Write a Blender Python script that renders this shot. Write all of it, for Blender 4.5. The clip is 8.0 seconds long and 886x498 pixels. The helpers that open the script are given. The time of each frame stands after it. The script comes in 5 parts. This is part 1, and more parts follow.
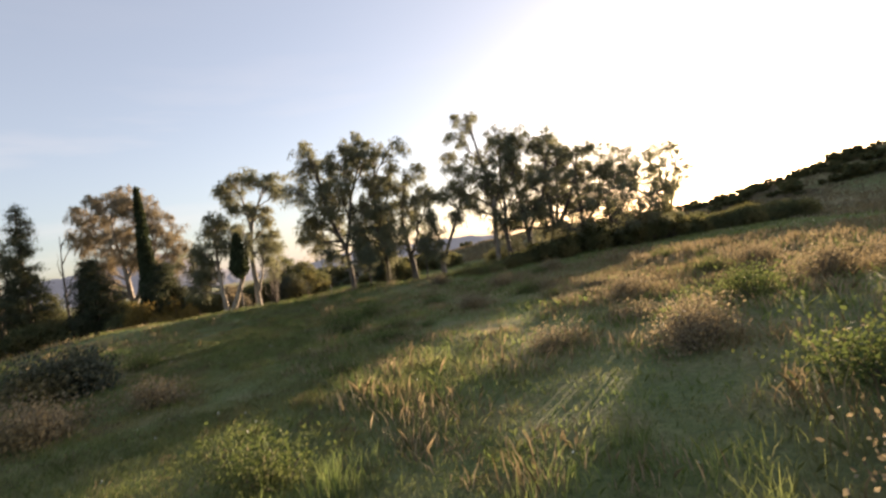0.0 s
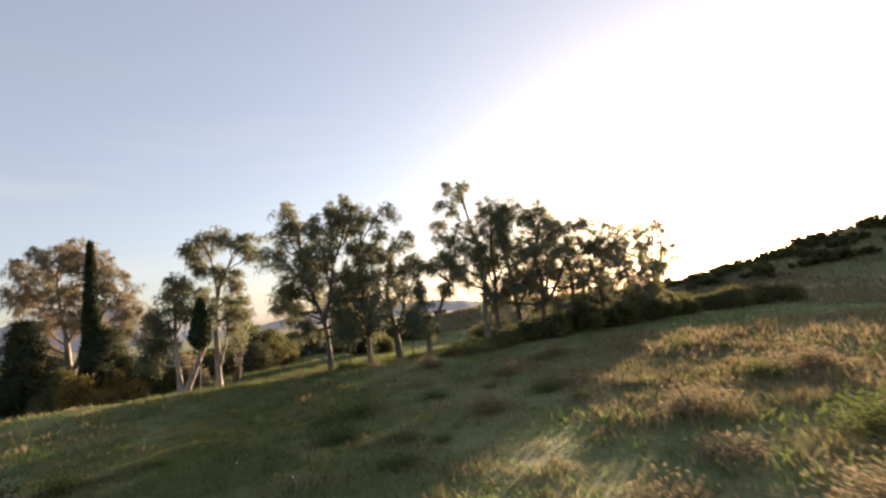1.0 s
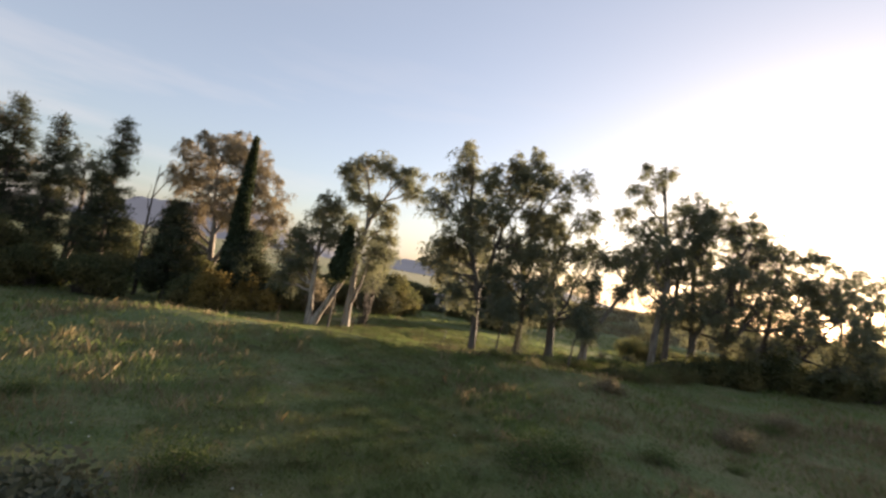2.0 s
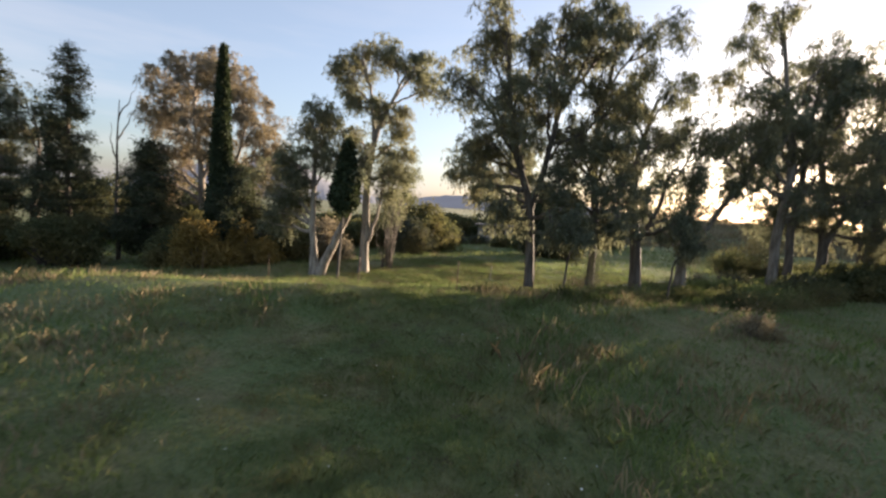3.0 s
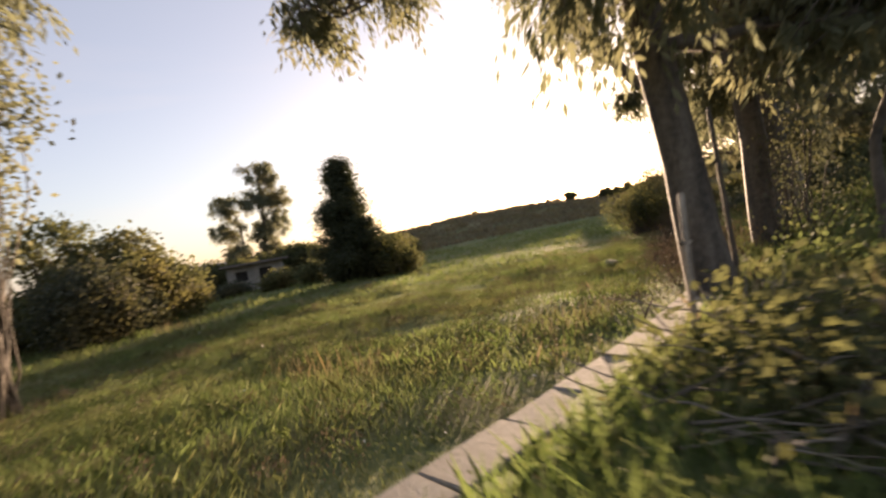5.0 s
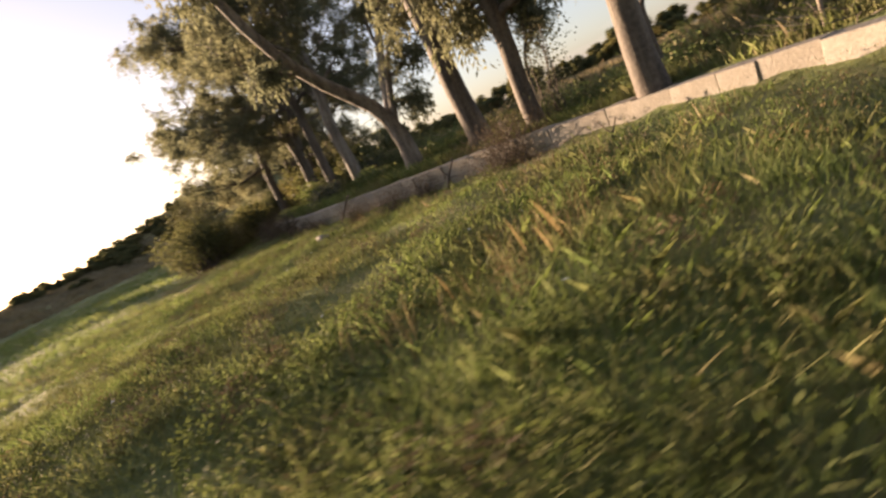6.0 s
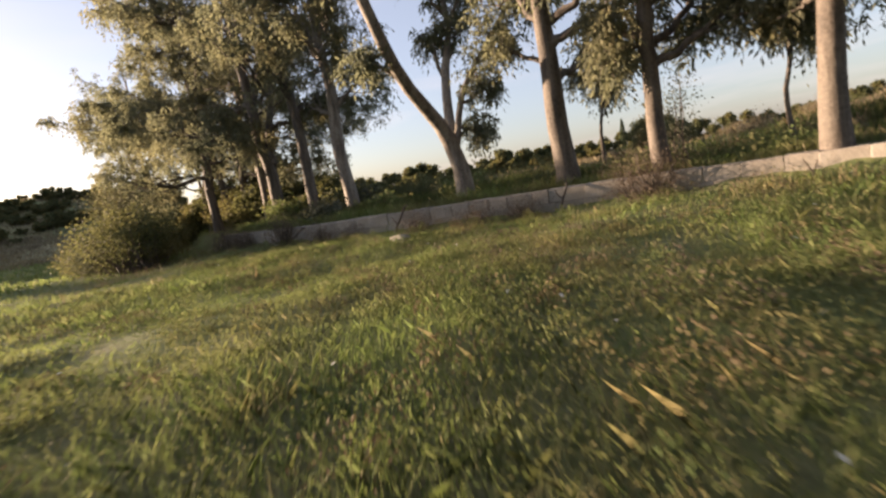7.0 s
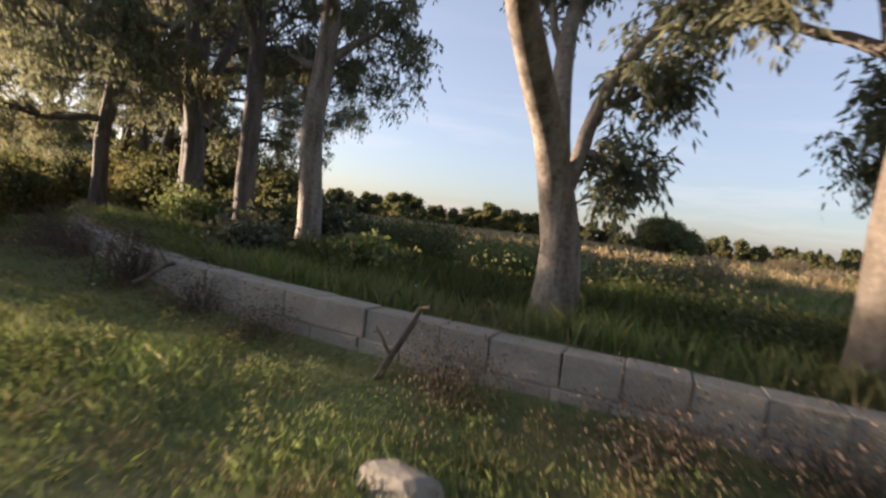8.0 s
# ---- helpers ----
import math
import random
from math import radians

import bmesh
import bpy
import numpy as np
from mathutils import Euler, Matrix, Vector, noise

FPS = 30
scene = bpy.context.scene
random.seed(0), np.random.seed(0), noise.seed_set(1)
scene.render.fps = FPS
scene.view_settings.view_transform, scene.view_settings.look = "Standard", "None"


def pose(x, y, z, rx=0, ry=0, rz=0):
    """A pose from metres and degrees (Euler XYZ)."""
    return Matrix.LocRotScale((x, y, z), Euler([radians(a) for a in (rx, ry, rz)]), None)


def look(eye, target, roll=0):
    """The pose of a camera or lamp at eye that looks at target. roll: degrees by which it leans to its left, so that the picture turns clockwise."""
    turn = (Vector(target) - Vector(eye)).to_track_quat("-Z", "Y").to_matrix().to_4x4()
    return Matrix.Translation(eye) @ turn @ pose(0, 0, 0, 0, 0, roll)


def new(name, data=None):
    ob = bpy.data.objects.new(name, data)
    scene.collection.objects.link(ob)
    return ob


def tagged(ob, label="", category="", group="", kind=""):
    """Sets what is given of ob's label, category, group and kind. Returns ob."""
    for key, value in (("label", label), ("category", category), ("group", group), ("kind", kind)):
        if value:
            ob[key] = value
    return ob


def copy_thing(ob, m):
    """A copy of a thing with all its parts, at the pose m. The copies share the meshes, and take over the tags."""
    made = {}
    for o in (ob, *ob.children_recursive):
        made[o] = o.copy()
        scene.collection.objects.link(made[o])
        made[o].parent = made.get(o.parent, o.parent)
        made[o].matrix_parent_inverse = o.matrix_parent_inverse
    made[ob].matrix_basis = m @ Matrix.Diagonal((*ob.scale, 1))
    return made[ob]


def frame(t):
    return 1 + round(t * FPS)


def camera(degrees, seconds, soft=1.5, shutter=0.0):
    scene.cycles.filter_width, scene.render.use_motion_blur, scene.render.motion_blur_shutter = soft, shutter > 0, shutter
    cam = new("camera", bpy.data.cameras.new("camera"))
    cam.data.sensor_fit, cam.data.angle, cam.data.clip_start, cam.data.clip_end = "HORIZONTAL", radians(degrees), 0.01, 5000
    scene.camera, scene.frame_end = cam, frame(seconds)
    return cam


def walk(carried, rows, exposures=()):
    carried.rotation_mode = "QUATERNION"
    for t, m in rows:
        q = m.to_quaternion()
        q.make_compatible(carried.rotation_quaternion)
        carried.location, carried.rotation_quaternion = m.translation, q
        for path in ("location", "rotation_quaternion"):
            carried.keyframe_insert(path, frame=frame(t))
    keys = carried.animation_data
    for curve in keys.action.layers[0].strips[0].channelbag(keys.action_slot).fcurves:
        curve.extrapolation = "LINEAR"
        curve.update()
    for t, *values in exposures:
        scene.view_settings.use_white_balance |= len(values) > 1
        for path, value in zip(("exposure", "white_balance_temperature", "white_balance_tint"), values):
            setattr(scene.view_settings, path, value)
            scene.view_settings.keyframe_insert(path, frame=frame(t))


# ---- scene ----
cam = camera(85.0, 8.0, soft=2.4, shutter=0.2)
PATH = [
    (0.0, pose(-0.21, 2.47, 2.42, 89.89, 8.38, 0.69)),
    (0.5, pose(-0.45, 2.82, 2.90, 95.85, 11.62, -3.61)),
    (1.0, pose(-1.57, 5.10, 3.37, 96.95, 6.11, -3.23)),
    (1.5, pose(-3.78, 8.25, 3.76, 95.52, -1.90, 2.04)),
    (2.0, pose(-5.73, 10.37, 3.84, 93.00, -10.30, 7.82)),
    (2.2, pose(-6.24, 11.28, 3.80, 92.30, -13.06, 10.51)),
    (3.3, pose(-6.60, 19.71, 2.85, 83.42, -0.17, 11.18)),
    (3.5, pose(-7.09, 21.09, 2.60, 84.07, 0.91, 8.61)),
    (4.0, pose(-9.02, 24.87, 1.95, 89.78, -0.88, 0.89)),
    (4.2, pose(-9.64, 26.37, 1.75, 89.65, -1.19, -2.13)),
    (5.3, pose(-11.23, 34.45, 0.89, 86.36, 16.82, -34.20)),
    (5.5, pose(-11.84, 35.25, 0.80, 85.29, 21.23, -48.70)),
    (6.0, pose(-13.51, 38.35, 0.73, 76.50, 23.43, -87.17)),
    (6.5, pose(-13.76, 40.94, 0.74, 77.88, 21.98, -101.75)),
    (7.0, pose(-12.80, 43.27, 0.63, 82.33, 9.92, -102.99)),
    (7.5, pose(-9.04, 43.17, 0.78, 86.60, 5.65, -104.74)),
    (8.0, pose(-5.59, 42.71, 1.01, 86.66, -6.96, -105.94)),
]
EXPOSURES = [(0.0, 2.0, 7700, 21), (2.0, 1.85, 7400, 20), (3.4, 1.95, 6600, 17), (4.2, 1.85, 6800, 19), (5.4, 1.9, 8200, 26), (6.5, 2.05, 7700, 25), (7.5, 2.0, 7100, 24), (8.0, 2.0, 6900, 22)]
walk(cam, PATH, EXPOSURES)

# ---- light ----
SUN_AZ, SUN_EL = 33.5, 4.2            # degrees clockwise from +y, and above the horizon
SUN_WAY = Vector((math.sin(radians(SUN_AZ)) * math.cos(radians(SUN_EL)), math.cos(radians(SUN_AZ)) * math.cos(radians(SUN_EL)), math.sin(radians(SUN_EL))))
world = bpy.data.worlds.new("world")
scene.world = world
world.use_nodes = True
wn, wl = world.node_tree.nodes, world.node_tree.links
sky = wn.new("ShaderNodeTexSky")
sky.sky_type = "NISHITA"
sky.sun_disc = False
sky.sun_elevation, sky.sun_rotation = radians(SUN_EL), radians(SUN_AZ)
sky.altitude, sky.air_density, sky.dust_density, sky.ozone_density = 300, 0.9, 1.8, 2.4
pale = wn.new("ShaderNodeHueSaturation")          # thin high haze takes the colour out of the sky
pale.inputs["Saturation"].default_value = 0.8
wl.new(sky.outputs[0], pale.inputs["Color"])
haze = wn.new("ShaderNodeMix")
haze.data_type = "RGBA"
haze.inputs[0].default_value = 0.4
haze.inputs[7].default_value = (0.8, 0.97, 1.2, 1)
wl.new(pale.outputs[0], haze.inputs[6])
way = wn.new("ShaderNodeTexCoord")                # thin streaks of cloud, drawn out along the horizon
flat = wn.new("ShaderNodeMapping")
flat.inputs["Scale"].default_value = (1.6, 1.6, 11.0)
wl.new(way.outputs["Generated"], flat.inputs["Vector"])
streak = wn.new("ShaderNodeTexNoise")
streak.inputs["Scale"].default_value, streak.inputs["Detail"].default_value, streak.inputs["Roughness"].default_value = 1.7, 5.0, 0.55
wl.new(flat.outputs[0], streak.inputs["Vector"])
veil = wn.new("ShaderNodeMapRange")
veil.inputs[1].default_value, veil.inputs[2].default_value, veil.inputs[4].default_value = 0.5, 0.72, 0.32
wl.new(streak.outputs[0], veil.inputs[0])
cloud = wn.new("ShaderNodeMix")
cloud.data_type = "RGBA"
cloud.inputs[7].default_value = (1.75, 1.75, 1.8, 1)
part_z = wn.new("ShaderNodeSeparateXYZ")
wl.new(way.outputs["Generated"], part_z.inputs[0])
low = wn.new("ShaderNodeMapRange")
low.inputs[1].default_value, low.inputs[2].default_value, low.inputs[3].default_value, low.inputs[4].default_value = 0.08, 0.42, 1.0, 0.06
wl.new(part_z.outputs[2], low.inputs[0])
thin = wn.new("ShaderNodeMath")
thin.operation = "MULTIPLY"
wl.new(veil.outputs[0], thin.inputs[0])
wl.new(low.outputs[0], thin.inputs[1])
wl.new(thin.outputs[0], cloud.inputs[0])
wl.new(haze.outputs[2], cloud.inputs[6])
wl.new(cloud.outputs[2], wn["Background"].inputs[0])
wn["Background"].inputs[1].default_value = 0.15
sun = new("sun", bpy.data.lights.new("sun", "SUN"))
sun.data.energy, sun.data.angle, sun.data.color = 5.0, radians(0.8), (1.0, 0.82, 0.6)
sun.matrix_world = look((0, 0, 60), Vector((0, 0, 60)) - SUN_WAY)


# ---- materials ----
def material(name):
    m = bpy.data.materials.new(name)
    m.use_nodes = True
    n = m.node_tree.nodes
    return m, n, m.node_tree.links, n["Principled BSDF"]


def noise_node(n, l, scale, detail=4.0, rough=0.6, coords="Object"):
    tc = n.new("ShaderNodeTexCoord")
    t = n.new("ShaderNodeTexNoise")
    t.inputs["Scale"].default_value, t.inputs["Detail"].default_value, t.inputs["Roughness"].default_value = scale, detail, rough
    l.new(tc.outputs[coords], t.inputs["Vector"])
    return t


def ramp(n, l, source, stops):
    r = n.new("ShaderNodeValToRGB")
    while len(r.color_ramp.elements) < len(stops):
        r.color_ramp.elements.new(0.5)
    for e, (p, c) in zip(r.color_ramp.elements, stops):
        e.position, e.color = p, (*c, 1)
    l.new(source, r.inputs[0])
    return r


def mix(n, l, fac, a, b, mode="MIX"):
    m = n.new("ShaderNodeMix")
    m.data_type, m.blend_type = "RGBA", mode
    for key, value in ((0, fac), (6, a), (7, b)):
        if isinstance(value, (int, float)):
            m.inputs[key].default_value = value
        elif isinstance(value, tuple):
            m.inputs[key].default_value = (*value, 1)
        else:
            l.new(value, m.inputs[key])
    return m.outputs[2]


def bump(n, l, height, b, strength=0.5, distance=0.02):
    k = n.new("ShaderNodeBump")
    k.inputs["Strength"].default_value, k.inputs["Distance"].default_value = strength, distance
    l.new(height, k.inputs["Height"])
    l.new(k.outputs[0], b.inputs["Normal"])


def leaf_material(name, stops, through_colour, share=0.4, patch=0.35, patch_tint=(0.2, 0.15, 0.06)):
    """Foliage: each leaf its own shade, some light passing through."""
    m, n, l, b = material(name)
    g = n.new("ShaderNodeNewGeometry")
    c = ramp(n, l, g.outputs["Random Per Island"], stops).outputs[0]
    big = noise_node(n, l, patch, 3.0)
    c = mix(n, l, ramp(n, l, big.outputs[0], [(0.45, (0, 0, 0)), (0.64, (0.68, 0.68, 0.68))]).outputs[0], c, patch_tint)
    l.new(c, b.inputs["Base Color"])
    b.inputs["Roughness"].default_value, b.inputs["Specular IOR Level"].default_value = 0.8, 0.15
    t = n.new("ShaderNodeBsdfTranslucent")
    l.new(mix(n, l, 0.5, c, through_colour), t.inputs["Color"])
    s = n.new("ShaderNodeMixShader")
    s.inputs[0].default_value = share
    l.new(b.outputs[0], s.inputs[1])
    l.new(t.outputs[0], s.inputs[2])
    l.new(s.outputs[0], n["Material Output"].inputs[0])
    return m


def bark_material(name, pale, dark, brown):
    """Smooth pale bark with peeled streaks running up the stem and dark butts."""
    m, n, l, b = material(name)
    tc = n.new("ShaderNodeTexCoord")
    mp = n.new("ShaderNodeMapping")
    mp.inputs["Scale"].default_value = (5.0, 5.0, 0.9)
    l.new(tc.outputs["Object"], mp.inputs["Vector"])
    t = n.new("ShaderNodeTexNoise")
    t.inputs["Scale"].default_value, t.inputs["Detail"].default_value = 1.3, 6.0
    l.new(mp.outputs[0], t.inputs["Vector"])
    c = ramp(n, l, t.outputs[0], [(0.36, dark), (0.47, brown), (0.57, pale), (0.72, pale), (0.8, brown)]).outputs[0]
    fine = noise_node(n, l, 18.0, 5.0)
    c = mix(n, l, 0.4, c, ramp(n, l, fine.outputs[0], [(0.38, dark), (0.62, pale)]).outputs[0])
    l.new(c, b.inputs["Base Color"])
    b.inputs["Roughness"].default_value = 0.8
    bump(n, l, fine.outputs[0], b, 0.6, 0.02)
    return m


EUC_LEAF = leaf_material("eucalyptus_leaf", [(0.0, (0.088, 0.105, 0.072)), (0.5, (0.14, 0.158, 0.11)), (1.0, (0.21, 0.225, 0.155))], (0.28, 0.29, 0.16), 0.48)
EUC_LEAF_RUST = leaf_material("eucalyptus_leaf_rust", [(0.0, (0.145, 0.135, 0.1)), (0.5, (0.21, 0.188, 0.138)), (1.0, (0.29, 0.255, 0.19))], (0.31, 0.25, 0.15), 0.45)
CYPRESS_LEAF = leaf_material("cypress_leaf", [(0.0, (0.025, 0.04, 0.022)), (1.0, (0.06, 0.08, 0.042))], (0.08, 0.1, 0.035), 0.2, patch_tint=(0.03, 0.035, 0.015))
PINE_LEAF = leaf_material("pine_needles", [(0.0, (0.035, 0.048, 0.032)), (1.0, (0.085, 0.1, 0.06))], (0.11, 0.12, 0.045), 0.25, patch_tint=(0.05, 0.045, 0.02))
BUSH_LEAF = leaf_material("bush_leaf", [(0.0, (0.05, 0.064, 0.034)), (0.6, (0.088, 0.104, 0.052)), (1.0, (0.14, 0.15, 0.075))], (0.2, 0.2, 0.07), 0.4)
OLIVE_LEAF = leaf_material("olive_leaf", [(0.0, (0.05, 0.06, 0.045)), (0.6, (0.09, 0.1, 0.075)), (1.0, (0.14, 0.15, 0.11))], (0.15, 0.16, 0.06), 0.25)
GOLD_LEAF = leaf_material("golden_shrub_leaf", [(0.0, (0.14, 0.1, 0.03)), (0.6, (0.22, 0.16, 0.05)), (1.0, (0.3, 0.22, 0.08))], (0.35, 0.24, 0.06), 0.35)
GRASS = leaf_material("grass_blade", [(0.0, (0.09, 0.145, 0.045)), (0.55, (0.145, 0.205, 0.068)), (0.88, (0.21, 0.25, 0.1)), (1.0, (0.36, 0.31, 0.18))], (0.25, 0.33, 0.09), 0.42, patch=0.55, patch_tint=(0.24, 0.2, 0.11))
WEED = leaf_material("weed_leaf", [(0.0, (0.1, 0.14, 0.05)), (0.5, (0.135, 0.175, 0.065)), (0.85, (0.17, 0.195, 0.08)), (1.0, (0.24, 0.21, 0.12))], (0.2, 0.25, 0.08), 0.34, patch=0.6, patch_tint=(0.24, 0.17, 0.09))
DRY = leaf_material("dry_stalk", [(0.0, (0.19, 0.15, 0.09)), (1.0, (0.36, 0.3, 0.19))], (0.32, 0.25, 0.14), 0.28)
SHRUB = leaf_material("grey_shrub", [(0.0, (0.12, 0.1, 0.07)), (0.6, (0.2, 0.17, 0.115)), (1.0, (0.3, 0.26, 0.18))], (0.35, 0.28, 0.15), 0.35)
TALL_WEED = leaf_material("tall_weed", [(0.0, (0.05, 0.08, 0.026)), (0.6, (0.085, 0.12, 0.04)), (0.93, (0.13, 0.15, 0.055)), (1.0, (0.24, 0.19, 0.1))], (0.14, 0.18, 0.05), 0.35, patch=0.5, patch_tint=(0.11, 0.1, 0.045))
WITHERED = leaf_material("withered_stalk", [(0.0, (0.06, 0.047, 0.036)), (0.6, (0.11, 0.085, 0.063)), (1.0, (0.175, 0.138, 0.1))], (0.14, 0.1, 0.065), 0.2)
BARK_PALE = bark_material("pale_bark", (0.38, 0.33, 0.265), (0.085, 0.07, 0.055), (0.22, 0.175, 0.135))
BARK_GREY = bark_material("grey_bark", (0.14, 0.118, 0.095), (0.038, 0.031, 0.025), (0.088, 0.07, 0.054))
BARK_MOTTLED = bark_material("mottled_bark", (0.25, 0.22, 0.18), (0.06, 0.05, 0.04), (0.15, 0.122, 0.095))
BARK_DARK = bark_material("dark_bark", (0.12, 0.095, 0.07), (0.03, 0.025, 0.02), (0.08, 0.06, 0.045))


def ground_material():
    m, n, l, b = material("meadow_soil")
    big, mid, fine = noise_node(n, l, 0.06, 4.0), noise_node(n, l, 0.7, 5.0), noise_node(n, l, 9.0, 6.0, 0.7)
    green = ramp(n, l, fine.outputs[0], [(0.3, (0.07, 0.1, 0.032)), (0.55, (0.13, 0.175, 0.058)), (0.75, (0.2, 0.22, 0.09))]).outputs[0]
    dry = ramp(n, l, fine.outputs[0], [(0.3, (0.15, 0.12, 0.06)), (0.7, (0.34, 0.27, 0.14))]).outputs[0]
    c = mix(n, l, ramp(n, l, mid.outputs[0], [(0.45, (0, 0, 0)), (0.7, (0.7, 0.7, 0.7))]).outputs[0], green, dry)
    c = mix(n, l, ramp(n, l, big.outputs[0], [(0.5, (0, 0, 0)), (0.65, (0.8, 0.8, 0.8))]).outputs[0], c, dry)
    l.new(c, b.inputs["Base Color"])
    b.inputs["Roughness"].default_value = 0.95
    bump(n, l, fine.outputs[0], b, 0.9, 0.12)
    return m


def stone_material():
    m, n, l, b = material("wall_stone")
    o = n.new("ShaderNodeObjectInfo")
    mid, fine = noise_node(n, l, 3.0, 5.0), noise_node(n, l, 28.0, 6.0, 0.7)
    base = ramp(n, l, o.outputs["Random"], [(0.0, (0.21, 0.195, 0.17)), (0.5, (0.255, 0.235, 0.205)), (1.0, (0.31, 0.29, 0.25))]).outputs[0]
    c = mix(n, l, ramp(n, l, mid.outputs[0], [(0.4, (0, 0, 0)), (0.65, (0.75, 0.75, 0.75))]).outputs[0], base, (0.17, 0.15, 0.12))
    c = mix(n, l, 0.3, c, ramp(n, l, fine.outputs[0], [(0.3, (0.15, 0.13, 0.1)), (0.7, (0.5, 0.46, 0.4))]).outputs[0])
    l.new(c, b.inputs["Base Color"])
    b.inputs["Roughness"].default_value = 0.92
    bump(n, l, fine.outputs[0], b, 0.7, 0.015)
    return m


def plain_material(name, a, c, scale=6.0, rough=0.85):
    m, n, l, b = material(name)
    t = noise_node(n, l, scale, 5.0)
    l.new(ramp(n, l, t.outputs[0], [(0.3, a), (0.7, c)]).outputs[0], b.inputs["Base Color"])
    b.inputs["Roughness"].default_value = rough
    bump(n, l, t.outputs[0], b, 0.4, 0.01)
    return m


PETAL = plain_material("petal", (0.6, 0.58, 0.5), (0.8, 0.78, 0.7), 30.0, 0.7)
SOIL, STONE = ground_material(), stone_material()
RUST = plain_material("rusty_iron", (0.06, 0.035, 0.02), (0.16, 0.09, 0.05), 30.0, 0.8)
# Distance haze is painted in: pale blue-grey colour plus a faint glow.
HILL = plain_material("haze_tinted_hill", (0.14, 0.145, 0.17), (0.17, 0.175, 0.195), 0.01, 1.0)
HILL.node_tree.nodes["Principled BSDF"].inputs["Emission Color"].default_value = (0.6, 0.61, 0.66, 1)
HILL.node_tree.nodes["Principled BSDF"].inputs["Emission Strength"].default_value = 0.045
MORTAR = plain_material("mortar", (0.13, 0.115, 0.09), (0.22, 0.195, 0.155), 12.0, 0.95)


# ---- mesh helpers ----
def mesh_of(name, verts, faces, mats, smooth=False):
    me = bpy.data.meshes.new(name)
    verts = np.asarray(verts, dtype=np.float32)
    if isinstance(faces, np.ndarray):
        k = faces.shape[1]
        me.vertices.add(len(verts))
        me.vertices.foreach_set("co", verts.ravel())
        me.loops.add(faces.size)
        me.loops.foreach_set("vertex_index", faces.astype(np.int32).ravel())
        me.polygons.add(len(faces))
        me.polygons.foreach_set("loop_start", np.arange(0, faces.size, k, dtype=np.int32))
        me.update(calc_edges=True)
    else:
        me.from_pydata(verts.tolist(), [], faces)
    for m in mats:
        me.materials.append(m)
    if smooth:
        me.shade_smooth()
    return me


def part(name, me, parent, label=""):
    ob = new(name, me)
    ob.parent = parent
    return tagged(ob, label)


def thing(name, place, label, category, group="", turn=0.0):
    e = new(name)
    e.matrix_world = pose(*place, 0, 0, turn)
    return tagged(e, label, category, group)


class Stems:
    """Tapered round stems gathered into one mesh."""

    def __init__(self, sides=7):
        self.v, self.f, self.count, self.sides = [], [], 0, sides

    def add(self, points, radii):
        p, s = np.asarray(points, float), self.sides
        d = np.gradient(p, axis=0)
        d /= np.linalg.norm(d, axis=1, keepdims=True) + 1e-9
        a = np.cross(d, np.array([0.31, 0.95, 0.07]))
        a /= np.linalg.norm(a, axis=1, keepdims=True) + 1e-9
        b = np.cross(d, a)
        w = np.linspace(0, 2 * math.pi, s, endpoint=False)
        r = np.asarray(radii, float)[:, None, None]
        ring = p[:, None] + r * (np.cos(w)[None, :, None] * a[:, None] + np.sin(w)[None, :, None] * b[:, None])
        self.v.append(ring.reshape(-1, 3))
        i = np.arange(len(p) - 1)[:, None] * s + np.arange(s)[None]
        j = np.arange(len(p) - 1)[:, None] * s + (np.arange(s)[None] + 1) % s
        self.f.append((np.stack([i, j, j + s, i + s], -1).reshape(-1, 4)) + self.count)
        self.count += len(p) * s

    def mesh(self, name, mat):
        return mesh_of(name, np.concatenate(self.v), np.concatenate(self.f), [mat], True)


def bent(a, b, rng, sag=0.15, n=7, wobble=0.04):
    """A stem's line from a to b that swings out and wavers."""
    a, b = np.asarray(a, float), np.asarray(b, float)
    t = np.linspace(0, 1, n)[:, None]
    length = np.linalg.norm(b - a)
    bow = rng.normal(0, 1, 3) * sag * length
    p = a + (b - a) * t + bow * (t * (1 - t)) + np.array([0, 0, -0.5 * sag * length]) * (t * (1 - t))
    w = rng.normal(0, wobble * length, (n, 3))
    w[0] = w[-1] = 0
    return p + w * 0.5


def leaves(centres, spread, count, size, rng, droop=0.8, width=0.3):
    """Leaf blades (four-cornered) round each centre, hanging by droop."""
    c = np.repeat(np.asarray(centres, float), count, axis=0)
    n = len(c)
    off = rng.normal(0, 1, (n, 3)) * np.asarray(spread)
    c = c + off
    axis = rng.normal(0, 1, (n, 3))
    axis[:, 2] = axis[:, 2] * (1 - droop) - droop * 1.6
    axis /= np.linalg.norm(axis, axis=1, keepdims=True)
    side = np.cross(axis, rng.normal(0, 1, (n, 3)))
    side /= np.linalg.norm(side, axis=1, keepdims=True) + 1e-9
    ln = size * rng.uniform(0.6, 1.35, (n, 1))
    v = np.stack([c, c + axis * ln * 0.45 + side * ln * width, c + axis * ln, c + axis * ln * 0.45 - side * ln * width], 1).reshape(-1, 3)
    return v, np.arange(n * 4).reshape(-1, 4)


